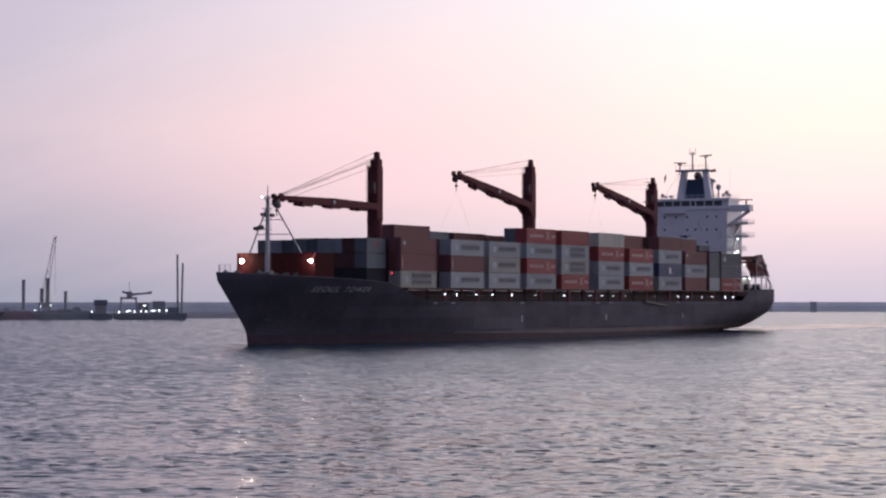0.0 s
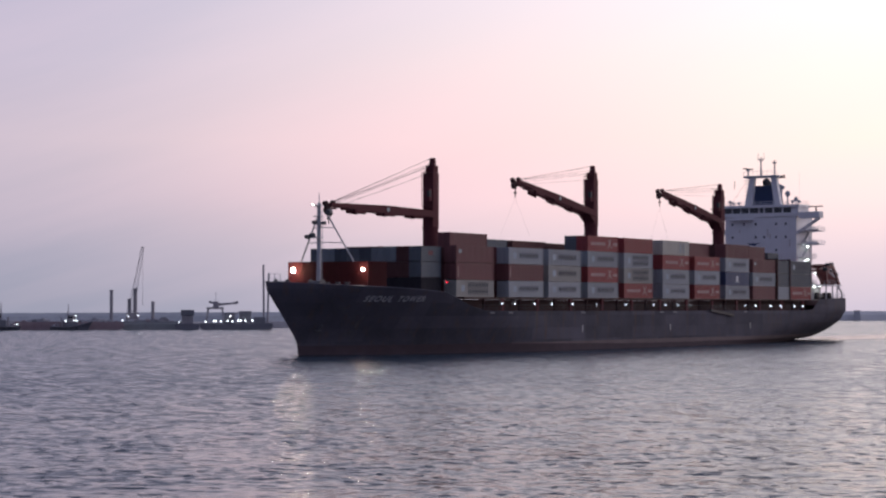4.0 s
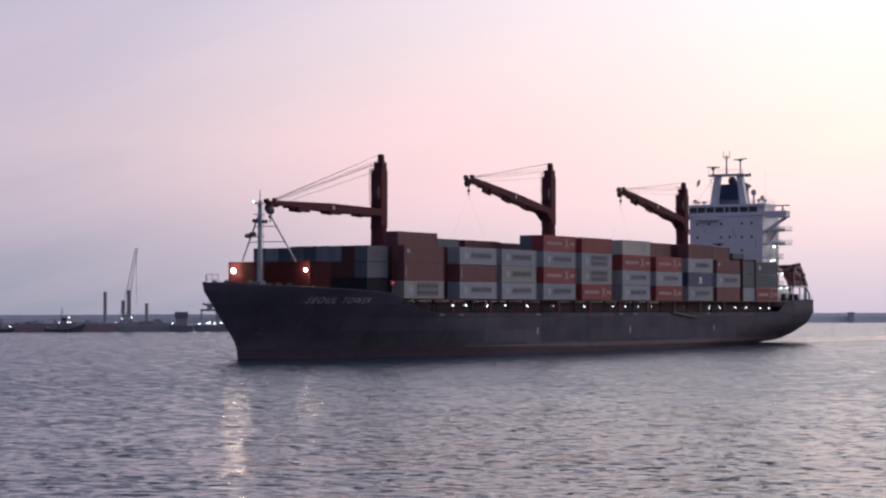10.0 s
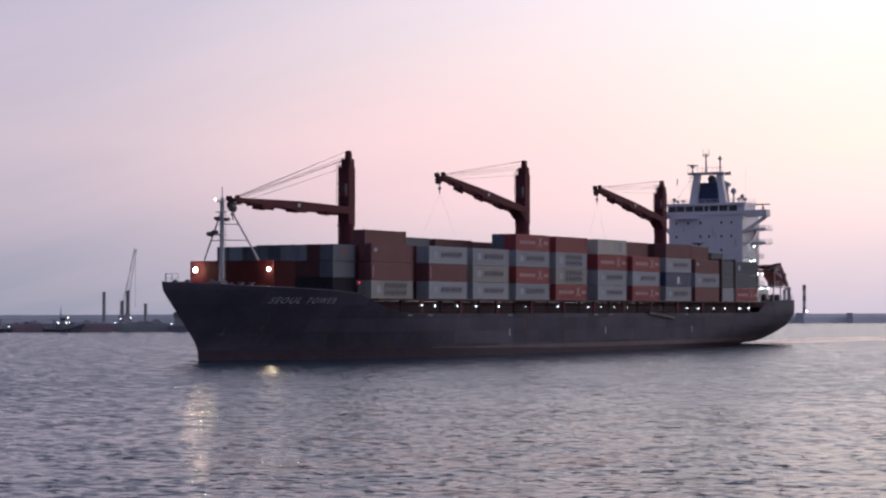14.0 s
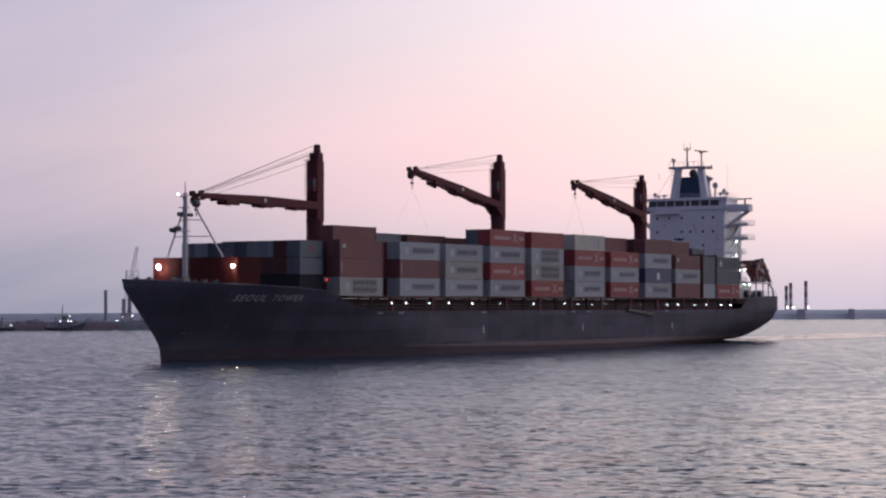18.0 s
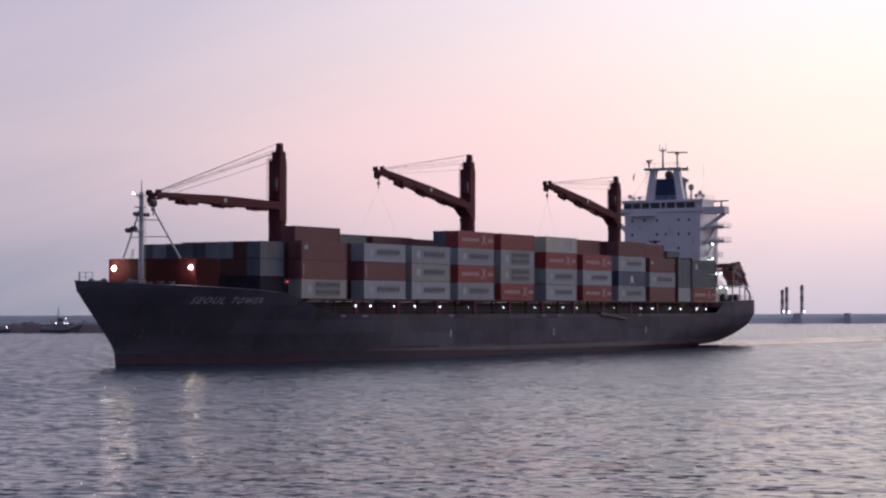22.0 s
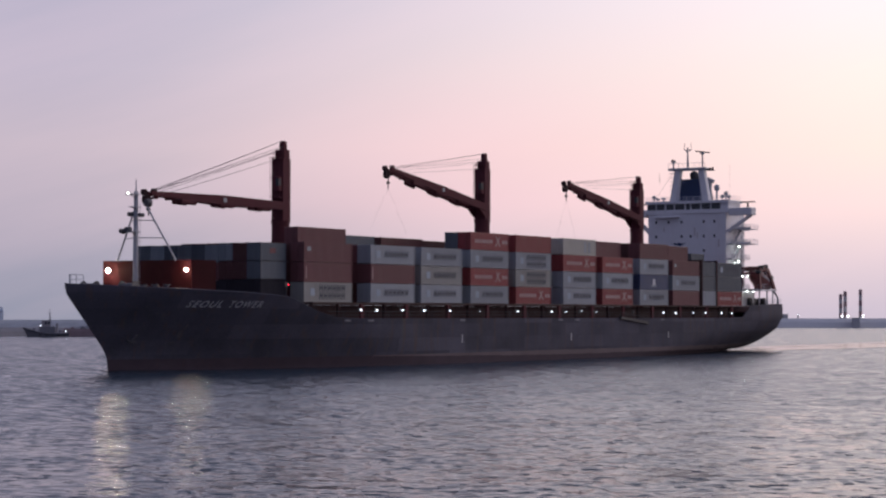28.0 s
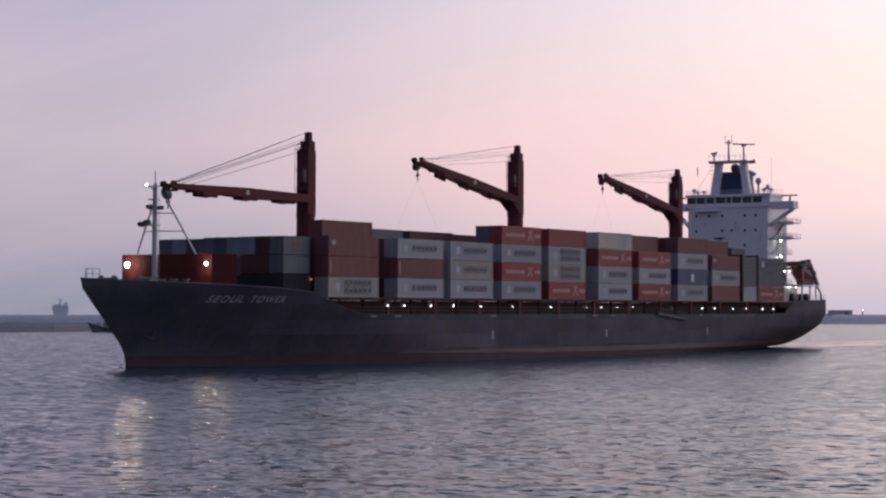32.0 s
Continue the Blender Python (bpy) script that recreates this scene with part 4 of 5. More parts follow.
    for y, z, w in ((2.0, 41.9, 2.3), (-4.7, 40.3, 1.5)):
        bm = bmesh.new()
        tube(bm, (-146.6, y, 38.6), (-146.6, y, z - 0.2), 0.2, 0.16, 8)
        box(bm, -147.0, -146.2, y - 0.35, y + 0.35, z - 0.5, z - 0.12)
        r = part("radar", bm, M["greyp"], ship, "radar scanner on a short post")
        bm = bmesh.new()
        box(bm, -0.15, 0.15, -w, w, -0.12, 0.12)
        bar = part("scanner_bar", bm, M["black"], r, "dark turning radar bar")
        bar.location = (-146.6, y, z)
        SCANNERS.append((bar, y, z))
    for y in (12.6, -12.4):
        bm = bmesh.new()
        tube(bm, (-145.8, y, 29.8), (-145.8, y, 30.9), 0.25, 0.15, 8)
        box(bm, -146.0, -145.6, y - 1.6, y + 1.6, 30.9, 31.15)
        part("wing_radar", bm, M["black"], house, "dark radar bar on the bridge wing")
    bm = bmesh.new()
    prism(bm, [(-4.4, 31.4), (1.7, 31.4), (1.0, 36.4), (-3.8, 36.4)], 0, -153.0, -148.4)
    fn = part("funnel", bm, M["funnel"], ship, "dark blue tapered funnel", bevel=0.1)
    bm = bmesh.new()
    tube(bm, (-150.5, -1.3, 36.3), (-150.5, -1.7, 37.3), 1.05, 0.95, 14)
    ball(bm, (-150.5, -1.7, 37.3), 0.96, 14)
    part("exhaust_pipe", bm, M["black"], fn, "sooty exhaust pipe")
    bm = bmesh.new()
    tube(bm, (-151.8, 1.2, 32.0), (-151.8, 1.4, 35.6), 0.42, 0.40, 10)
    tube(bm, (-151.8, 0.9, 36.6), (-151.8, 2.2, 35.9), 0.36, 0.4, 10)
    tube(bm, (-151.8, 1.4, 35.4), (-151.8, 1.4, 36.2), 0.40, 0.40, 10)
    part("vent_pipe", bm, M["greyp"], fn, "upright grey vent pipe with bent top")
    bm = bmesh.new()
    tube(bm, (-147.2, 5.0, 31.5), (-147.2, 5.0, 33.7), 0.2, n=8)
    part("dome_post", bm, M["greyp"], house)
    bm = bmesh.new()
    ball(bm, (-147.2, 5.0, 34.25), 0.62, 14, 1.2)
    part("satellite_dome", bm, M["greyp"], house, "pale satellite dome on a post", smooth=True)
    for y, h in ((6.6, 1.3), (7.4, 2.0), (8.1, 1.2), (-7.0, 1.0), (-9.2, 1.5), (-8.4, 0.9)):
        bm = bmesh.new()
        tube(bm, (-146.5, y, 31.5), (-146.5, y, 31.5 + h), 0.12, n=6)
        box(bm, -146.8, -146.2, y - 0.35, y + 0.35, 31.5 + h * 0.5, 31.5 + h * 0.9)
        part("searchlight", bm, M["greyp"], house)
    for k in range(7):
        bm = bmesh.new()
        box(bm, -147.4 + 0.1 * k, -147.0 + 0.1 * k, -5.6, -4.4 + 0.12 * k, 32.4 + 0.85 * k, 32.5 + 0.85 * k)
        part("mast_step", bm, M["greyp"], house)
    bm = bmesh.new()
    tube(bm, (-147, 8.0, 31.5), (-147, 8.0, 39.0), 0.018, n=4)
    part("whip_aerial", bm, M["greyp"], house)
    bm = bmesh.new()
    tube(bm, (-147, -9.6, 31.5), (-147, -4.4, 38.6), 0.025, n=4)
    part("halyard", bm, M["wire"], house)
    bm = bmesh.new()
    for k in range(4):
        u = k * 0.36
        box(bm, 0.62 * (-u - 0.36), -0.62 * u, -0.02 + 0.08 * (k % 2), 0.02 + 0.08 * (k % 2), -0.9 - 0.2 * k, 0.5 - 0.2 * k)
    flag = part("flag", bm, M["black"], house, "small dark flag on the halyard")
    flag.location = (-147, -8.5, 37.2)
    FLAG.append(flag)
    # boat deck at the stern
    bm = bmesh.new()
    box(bm, -160.0, -151.0, 7.0, 13.2, 12.7, 13.0)
    bd = part("boat_deck", bm, M["white"], ship, "white boat deck over the poop")
    for x in (-152.5, -156.5, -159.6):
        bm = bmesh.new()
        tube(bm, (x, 12.3, 9.6), (x, 12.3, 12.8), 0.16, n=8)
        part("deck_pillar", bm, M["white"], bd)
    # davit: two bent arms with winches and a falls beam
    davit = None
    line = ((-151.5, 12.9), (-151.0, 16.3), (-152.0, 17.2), (-154.4, 17.4), (-155.7, 16.9), (-159.3, 12.9))
    for y in (12.9, 8.8):
        bm = bmesh.new()
        for a, b in zip(line, line[1:]):
            beam(bm, (a[0], y, a[1]), (b[0], y, b[1]), 0.4, 0.85)
        arm = part("davit" if davit is None else "davit_arm", bm, M["davit"], davit or ship, "red-brown lifeboat davit frame at the stern" if davit is None else "")
        davit = davit or arm
    for x, z in ((-151.0, 16.3), (-153.4, 17.3), (-155.7, 16.9), (-158.9, 13.4)):
        bm = bmesh.new()
        beam(bm, (x, 8.8, z), (x, 12.9, z), 0.35, 0.4)
        part("davit_beam", bm, M["davit"], davit)
    for x, z in ((-152.2, 17.6), (-154.4, 17.8), (-150.8, 16.6), (-157.2, 15.5)):
        bm = bmesh.new()
        tube(bm, (x, 12.3, z), (x, 13.3, z), 0.42, n=10)
        part("davit_sheave", bm, M["black"], davit)
    bm = bmesh.new()
    box(bm, -155.0, -152.2, 9.3, 12.2, 17.1, 17.8)
    part("davit_winch", bm, M["davit"], davit, bevel=0.15)
    for x in (-153.0, -155.4):
        bm = bmesh.new()
        tube(bm, (x, 10.9, 17.2), (x, 10.9, 16.2), 0.05, n=5)
        part("falls_wire", bm, M["wire"], davit)
    bm = bmesh.new()
    tube(bm, (-159.9, 12.2, 12.95), (-162.4, 12.2, 11.5), 0.2, n=8)
    tube(bm, (-162.4, 12.2, 11.5), (-162.9, 12.2, 9.6), 0.2, n=8)
    part("vent_post", bm, M["greyp"], ship, "pale bent pipe at the stern rail")
    for x in (-151.2, -154.5, -158.3):
        bm = bmesh.new()
        tube(bm, (x, 12.5, 13.0), (x, 12.5, 14.0), 0.04, n=5)
        part("boat_deck_post", bm, M["white"], bd)
    for z in (13.5, 14.0):
        bm = bmesh.new()
        tube(bm, (-151.0, 12.5, z), (-158.6, 12.5, z), 0.04, n=5)
        part("boat_deck_rail", bm, M["white"], bd)
    for s in (1, -1):
        bm = bmesh.new()
        tube(bm, (-164.7, s * 12.1, 11.0), (-152, s * 13.9, 10.9), 0.045, n=5)
        tube(bm, (-164.7, s * 12.1, 10.5), (-152, s * 13.9, 10.4), 0.045, n=5)
        for k in range(8):
            x = -164.7 + 1.8 * k
            tube(bm, (x, s * (12.1 + 0.25 * k), 9.7), (x, s * (12.1 + 0.25 * k), 11.0), 0.04, n=5)
        part("poop_rail", bm, M["greyp"], ship)
    for x, y in ((-160, 9.5), (-155, 8.5), (-163, 6)):
        bm = bmesh.new()
        tube(bm, (x, y - 0.9, 10.6), (x, y + 0.9, 10.6), 0.6, n=12)
        box(bm, x - 0.7, x + 0.7, y - 1.2, y + 1.2, 9.6, 10.2)
        part("mooring_winch", bm, M["black"], ship, "dark mooring winch on the poop")


build_bridge()


def build_lifeboat():
    boat = thing("lifeboat", "dull orange-red lifeboat with a faded canopy hanging in its stern davit", "lifeboat")
    n = 14
    for name, material, a0, a1, label in (("shell", "orange", math.pi, 2 * math.pi, "orange moulded hull"), ("canopy", "canopy", 0, math.pi, "faded reddish canopy")):
        bm = bmesh.new()
        rows = []
        for k in range(15):
            u = k / 14
            r = 1.9 * math.sin(math.pi * (0.05 + 0.90 * u)) ** 0.5
            rows.append([bm.verts.new((4.2 - 8.4 * u, r * math.cos(a), 0.2 + r * 0.88 * math.sin(a))) for a in np.linspace(a0, a1, n)])
        for a, b in zip(rows, rows[1:]):
            for k in range(n - 1):
                bm.faces.new((a[k], a[k + 1], b[k + 1], b[k]))
        bm.faces.new(rows[0]), bm.faces.new(rows[-1][::-1])
        part(name, bm, M[material], boat, label, smooth=True)
    bm = bmesh.new()
    box(bm, -3.3, -1.5, -0.8, 0.8, 1.3, 2.4)
    part("coxswain_dome", bm, M["canopy"], boat, bevel=0.15)
    for x in (-2.2, -0.6, 1.0):
        bm = bmesh.new()
        box(bm, x, x + 0.8, 1.2, 1.62, 0.85, 1.3)
        part("window", bm, M["glass"], boat)
    for s in (1, -1):
        bm = bmesh.new()
        box(bm, -2.9, 2.9, s * 1.86 - 0.09, s * 1.86 + 0.09, 0.05, 0.32)
        part("rubbing_band", bm, M["greyp"], boat, "pale band along the gunwale", bevel=0.04)
        bm = bmesh.new()
        tube(bm, (-2.6, s * 1.0, 1.9), (0.8, s * 1.0, 1.9), 0.05, n=5)
        for x in (-2.6, -1.0, 0.8):
            tube(bm, (x, s * 1.0, 1.5), (x, s * 1.0, 1.9), 0.05, n=5)
        part("grab_rail", bm, M["black"], boat)
    bm = bmesh.new()
    tube(bm, (-3.6, 0, -0.5), (-4.3, 0, -0.6), 0.1, n=6)
    tube(bm, (-4.1, 0, -0.6), (-4.25, 0, -0.6), 0.45, n=12)
    part("propeller_guard", bm, M["black"], boat)
    for x in (-2.7, 2.4):
        bm = bmesh.new()
        box(bm, x, x + 0.3, -0.15, 0.15, 1.2, 2.3)
        part("lifting_hook", bm, M["black"], boat)
    return boat


lifeboat = build_lifeboat()
CARRIED = [(lifeboat, pose(-156.4, 10.9, 14.8, 0, -16, 0))]


# ---- containers ----
BODY, SPAN = {}, {"40": 12.19, "20": 6.06}


def container_meshes(size, height, colour):
    key = (size, height, colour)
    if key in BODY:
        return BODY[key]
    L, W = SPAN[size] / 2, 1.219
    bm = bmesh.new()
    for x in (-L, L - 0.16):
        for y in (-W, W - 0.16):
            box(bm, x, x + 0.16, y, y + 0.16, 0, height)
    for z, tall in ((0.06, 0.09), (height - 0.14, 0.10)):
        for y in (-W + 0.03, W - 0.12):
            box(bm, -L + 0.16, L - 0.16, y, y + 0.09, z, z + tall)
        for x in (-L + 0.03, L - 0.12):
            box(bm, x, x + 0.09, -W + 0.16, W - 0.16, z, z + tall)
    for x in (-L - 0.004, L - 0.176):
        for y in (-W - 0.004, W - 0.156):
            for z in (0, height - 0.12):
                box(bm, x, x + 0.18, y, y + 0.16, z, z + 0.12)
    box(bm, -L + 0.1, L - 0.1, -W + 0.1, W - 0.1, 0.05, 0.12)
    box(bm, -L + 0.1, L - 0.1, -W + 0.1, W - 0.1, height - 0.1, height - 0.03)
    frame_me = mesh_of(bm, "frame", BOX[colour])
    bm = bmesh.new()
    for s in (1,):
        n = int(SPAN[size] / 0.28)
        last = None
        for k in range(n + 1):
            for dx, d in ((0.0, 0.0), (0.09, 0.035), (0.14, 0.035), (0.23, 0.0)):
                x = min(-L + 0.16 + k * 0.28 + dx, L - 0.16)
                y = s * (W - 0.085 + d)
                now = (bm.verts.new((x, y, 0.14)), bm.verts.new((x, y, height - 0.14)))
                if last:
                    bm.faces.new((last[0], now[0], now[1], last[1]))
                last = now
    panel_me = mesh_of(bm, "side_panel", BOX[colour])
    bm = bmesh.new()
    box(bm, -L + 0.04, -L + 0.10, -W + 0.14, W - 0.14, 0.12, height - 0.12)
    end_me = mesh_of(bm, "end_panel", BOX[colour])
    bm = bmesh.new()
    box(bm, -0.05, 0.03, -0.52, 0.52, 0.16, height - 0.16)
    for y in (-0.28, 0.22):
        tube(bm, (0.07, y, 0.1), (0.07, y, height - 0.1), 0.025, n=4)
    door_me = mesh_of(bm, "door", BOX[colour])
    BODY[key] = (frame_me, panel_me, end_me, door_me, L)
    return BODY[key]


COLOUR_WORDS = {"W": "pale grey", "L": "beige-grey", "B": "brown", "R": "red", "U": "dark blue", "G": "slate grey", "C": "cream", "D": "dark maroon", "K": "shade-darkened near-black", "S": "blue-grey", "N": "dark slate"}


def container(size, height, colour, marks, x, y, z, place):
    """x, y: the middle of the box on the ship; z: its floor. Doors face the bow."""
    frame_me, panel_me, end_me, door_me, L = container_meshes(size, height, colour)
    kind = "forty-foot" if size == "40" else "twenty-foot"
    c = thing("shipping_container", f"{COLOUR_WORDS[colour]} {kind} steel shipping container {place}", "container", "containers stacked on the ship")
    share("frame", frame_me, c, Matrix())
    share("side_panel", panel_me, c, Matrix())
    share("side_panel", panel_me, c, pose(0, 0, 0, 0, 0, 180))
    share("end_panel", end_me, c, Matrix())
    share("door", door_me, c, pose(L - 0.04, -0.54, 0))
    share("door", door_me, c, pose(L - 0.04, 0.54, 0))
    if marks == "plain_row":
        share("emblem", emblem_me, c, pose(4.0, 1.222, height / 2 - 0.55), "pale blue square emblem")
        share("lettering", letters_me, c, pose(-0.6, 1.222, height / 2 - 0.42), "slate lettering bars")
    elif marks == "two_rows":
        share("emblem", emblem_me, c, pose(4.0, 1.222, height / 2 - 0.55), "pale blue square emblem")
        share("lettering", letters_me, c, pose(-0.6, 1.222, height / 2 + 0.12), "slate lettering bars")
        share("lettering", letters_me, c, pose(-0.6, 1.222, height / 2 - 1.0), "slate lettering bars")
    elif marks == "cross_row":
        share("lettering", thin_me, c, pose(1.6, 1.222, height / 2 - 0.3), "thin white lettering bars")
        share("emblem", cross_me, c, pose(-2.6, 1.222, height / 2), "white crossed emblem")
        share("lettering", short_me, c, pose(-4.4, 1.222, height / 2 - 0.3), "thin white lettering bars")
    elif marks == "square":
        share("emblem", white_sq_me, c, pose(0.2, 1.222, height / 2 - 0.2), "white square emblem")
        share("lettering", underline_me, c, pose(0.2, 1.222, height / 2 - 0.75), "white lettering bar")
    elif marks == "corner":
        share("emblem", label_me, c, pose(4.9, 1.222, height - 1.0), "small white label")
    elif marks == "edge":
        share("lettering", edge_me, c, pose(5.6, 1.222, height / 2), "pale upright lettering bar")
    elif marks == "corner20":
        share("emblem", orange_me, c, pose(0.2, 1.222, height - 1.1), "small reddish label")
    elif marks == "panels":
        for x0 in (-2.0, -3.5):
            share("emblem", panel_mark_me, c, pose(x0, 1.222, height / 2), "pale grey panel")
    CARRIED.append((c, pose(x, y, z)))
    return c


def flat(name, boxes, material):
    bm = bmesh.new()
    for x0, x1, z0, z1 in boxes:
        box(bm, x0, x1, 0.0, 0.012, z0, z1)
    return mesh_of(bm, name, material)


emblem_me = flat("emblem", [(-0.55, 0.55, 0.05, 1.1)], BOX["mark_b"])
bm = bmesh.new()
for k in range(6):
    x = 3.0 - 1.13 * k
    prism(bm, [(x, 0.0), (x - 0.20, 0.0), (x - 0.42, 1.0), (x - 0.22, 1.0)], 1, 0.0, 0.012)
    prism(bm, [(x - 0.62, 0.0), (x - 0.82, 0.0), (x - 1.02, 1.0), (x - 0.82, 1.0)], 1, 0.0, 0.012)
    prism(bm, [(x - 0.28, 0.36), (x - 0.62, 0.36), (x - 0.70, 0.66), (x - 0.36, 0.66)], 1, 0.0, 0.011)
letters_me = mesh_of(bm, "lettering", BOX["mark_d"])
thin_me = flat("lettering", [(3.2 - 0.72 * k - 0.5, 3.2 - 0.72 * k, 0, 0.6) for k in range(8)], BOX["mark_w"])
short_me = flat("lettering", [(0.4 - 0.62 * k - 0.45, 0.4 - 0.62 * k, 0, 0.6) for k in range(3)], BOX["mark_w"])
white_sq_me = flat("emblem", [(-0.55, 0.55, -0.4, 0.75)], BOX["mark_s"])
underline_me = flat("lettering", [(-1.2, 1.2, -0.05, 0.09)], BOX["mark_b"])
edge_me = flat("lettering", [(-0.12, 0.12, -0.9, 0.9)], BOX["mark_w"])
panel_mark_me = flat("emblem", [(-0.40, 0.40, -1.0, 0.9)], BOX["W"])
label_me = flat("emblem", [(-0.45, 0.45, -0.3, 0.3)], BOX["W"])
orange_me = flat("emblem", [(-0.7, 0.7, -0.4, 0.35)], BOX["B"])
bm = bmesh.new()
for s in (1, -1):
    prism(bm, [(-0.95 * s, -0.75), (-0.60 * s, -0.75), (0.75 * s, 0.85), (0.40 * s, 0.85)], 1, 0.0, 0.012)
cross_me = mesh_of(bm, "emblem", BOX["mark_w"])

HC, STD = 2.896, 2.591
# bay: front x, outer port side y, floor z, then the port-most stack from the bottom, with its markings
BAYS = [
    (10.2, 11.45, 9.42, "L:two_rows B:edge B:corner"),
    (-5.5, 12.4, 9.44, "W:plain_row B:edge W:plain_row"),
    (-19.6, 12.4, 9.44, "W:plain_row L:plain_row W:plain_row"),
    (-34.5, 12.4, 9.44, "W:plain_row R:cross_row W:plain_row R:cross_row"),
    (-49.2, 12.4, 9.44, "R:cross_row L:two_rows W:two_rows R:"),
    (-65.9, 12.4, 9.44, "W:plain_row W:plain_row R:cross_row C:panels"),
    (-80.7, 12.4, 9.44, "R:cross_row W:plain_row R:cross_row"),
    (-95.9, 12.4, 9.44, "W:plain_row U:square W:plain_row B:"),
    (-110.1, 12.4, 9.44, "B: W:plain_row B:corner"),
    (-130.9, 12.4, 9.44, "R:cross_row G: G:plain_row"),
]
# extra boxes in the fourth tier: bay, row, colour
FOURTH = {(0, 1): "B", (3, 1): "G", (4, 1): "D", (5, 1): "G", (5, 2): "B", (6, 1): "B", (7, 1): "D", (7, 2): "D", (8, 1): "B"}
# stacks of four low boxes, one colour for the topmost
LOW = {(1, 3): "G", (1, 4): "G", (2, 3): "D", (2, 4): "D", (2, 5): "G", (2, 6): "D", (3, 4): "D", (3, 5): "G"}
POSTS = [(0.25, 0.15), (-59.3, 0.0), (-120.5, -0.3)]
rng = random.Random(11)


def clear_of_posts(x, y, half):
    return all(abs(x - px) > half + 1.9 or abs(y - py) > 1.25 + 1.9 for px, py in POSTS)


def stack_containers():
    for b, (xf, yo, z0, outer) in enumerate(BAYS):
        xc = xf - 6.095
        rows = 10 if b else 9
        for row in range(rows):
            y = yo - 1.219 - 2.5 * row
            if not clear_of_posts(xc, y, 6.1):
                continue
            if row == 0:
                stack = [q.split(":") for q in outer.split()]
            elif (b, row) in LOW:
                for k in range(4):
                    container("40", STD, LOW[b, row] if k == 3 else rng.choice("BDGW"), "", xc, y, z0 + k * 2.6, "lashed on deck" if k == 0 else "on another container")
                continue
            else:
                stack = [(rng.choice("BBDGWRGD"), "") for _ in range(3)]
                if (b, row) in FOURTH:
                    stack.append((FOURTH[b, row], ""))
            z = z0
            for k, (colour, marks) in enumerate(stack):
                # the tall stack beside the first crane ends in two low boxes, the topmost set back
                low = (b, row) == (0, 1) and k >= 2
                back = 1.9 if low and k == 3 else 0.0
                where = "lashed on deck" if k == 0 else "on another container"
                container("40", STD if low else HC, colour, marks, xc - back, y, z, where)
                z += 2.6 if low else 2.9
    # a short bay of twenty-footers before the deckhouse
    for row in range(10):
        y = 12.4 - 1.219 - 2.5 * row
        if not clear_of_posts(-127.0, y, 3.1):
            continue
        if row in (1, 2):
            for k, colour in enumerate("GBDG" if row == 1 else "BGWD"):
                container("20", STD, colour, "", -127.0, y, 9.44 + k * 2.6, "stacked before the deckhouse")
            continue
        for k, colour in enumerate("WGG" if row == 0 else rng.sample("GDBW", 3)):
            container("20", HC, colour, "", -127.0, y, 9.44 + k * 2.9, "stacked before the deckhouse")
    # nine rows of twenty-footers across the foredeck, the starboard ones a little lower
    for row in range(9):
        y = 9.25 - 1.219 - 2.5 * row
        drop = 0.2 if row > 2 else 0.0
        cols = ("K", "GDDBKNKGD"[row], "GDSSNGNSG"[row])
        for k, colour in enumerate(cols):
            container("20", STD, colour, "corner20" if (row, k) == (0, 2) else "", 14.6, y, 10.05 - drop + k * 2.6, "in the foredeck stack")
    # lashing bridge round the short bay
    for x in (-123.45, -130.5):
        bm = bmesh.new()
        box(bm, x - 0.3, x + 0.3, 11.9, 12.5, 9.41, 18.5)
        part("lashing_post", bm, M["stanch"], ship, "dark red lashing bridge post")
        bm = bmesh.new()
        box(bm, x - 0.28, x + 0.28, -12.5, 11.9, 18.2, 18.45)
        part("lashing_walkway", bm, M["stanch"], ship)
    bm = bmesh.new()
    box(bm, 11.4, 18.2, -13.4, 9.4, 9.3, 9.83)
    box(bm, 11.4, 18.2, 1.8, 9.4, 9.83, 10.03)
    part("foredeck_hatch", bm, M["deck"], ship, "raised dark red hatch under the foremost containers")


stack_containers()


# ---- far shore, breakwaters and craft; bearings in degrees from the y axis ----
def spot(az, dist, z=0.0, turn=0.0):
    a = radians(az)
    return pose(dist * math.sin(a), dist * math.cos(a), z, 0, 0, -az + turn)


def wall_along(name, label, rows, thick, material, rough=0.6, step=6.0, seed=1):
    """A long low bank through rows of bearing, distance and height, with an uneven crest."""
    noise_rng = np.random.default_rng(seed)
    pts = []
    for (a0, d0, h0), (a1, d1, h1) in zip(rows, rows[1:]):
        n = max(2, int(abs(radians(a1 - a0)) * d0 / step))
        for k in range(n):
            u = k / n
            pts.append((a0 + (a1 - a0) * u, d0 + (d1 - d0) * u, h0 + (h1 - h0) * u))
    pts.append(rows[-1])
    bm = bmesh.new()
    last = None
    for a, d, h in pts:
        j = noise_rng.normal(0, 1, 4)
        r = radians(a)
        e = [(d - 2.0 * thick * 0.15 + j[0] * rough, -0.6), (d + j[1] * rough, h * 0.62 + j[1] * 0.2 * rough), (d + thick * 0.3, h + j[2] * 0.18 * rough), (d + thick, h + j[3] * 0.1 * rough), (d + thick * 1.1, -0.6)]
        now = [bm.verts.new((q * math.sin(r), q * math.cos(r), z)) for q, z in e]
        if last:
            for k in range(4):
                bm.faces.new((last[k], now[k], now[k + 1], last[k + 1]))
        last = now
    ob = new(name, mesh_of(bm, name, material))
    return tagged(ob, label, "breakwater", kind="structure")


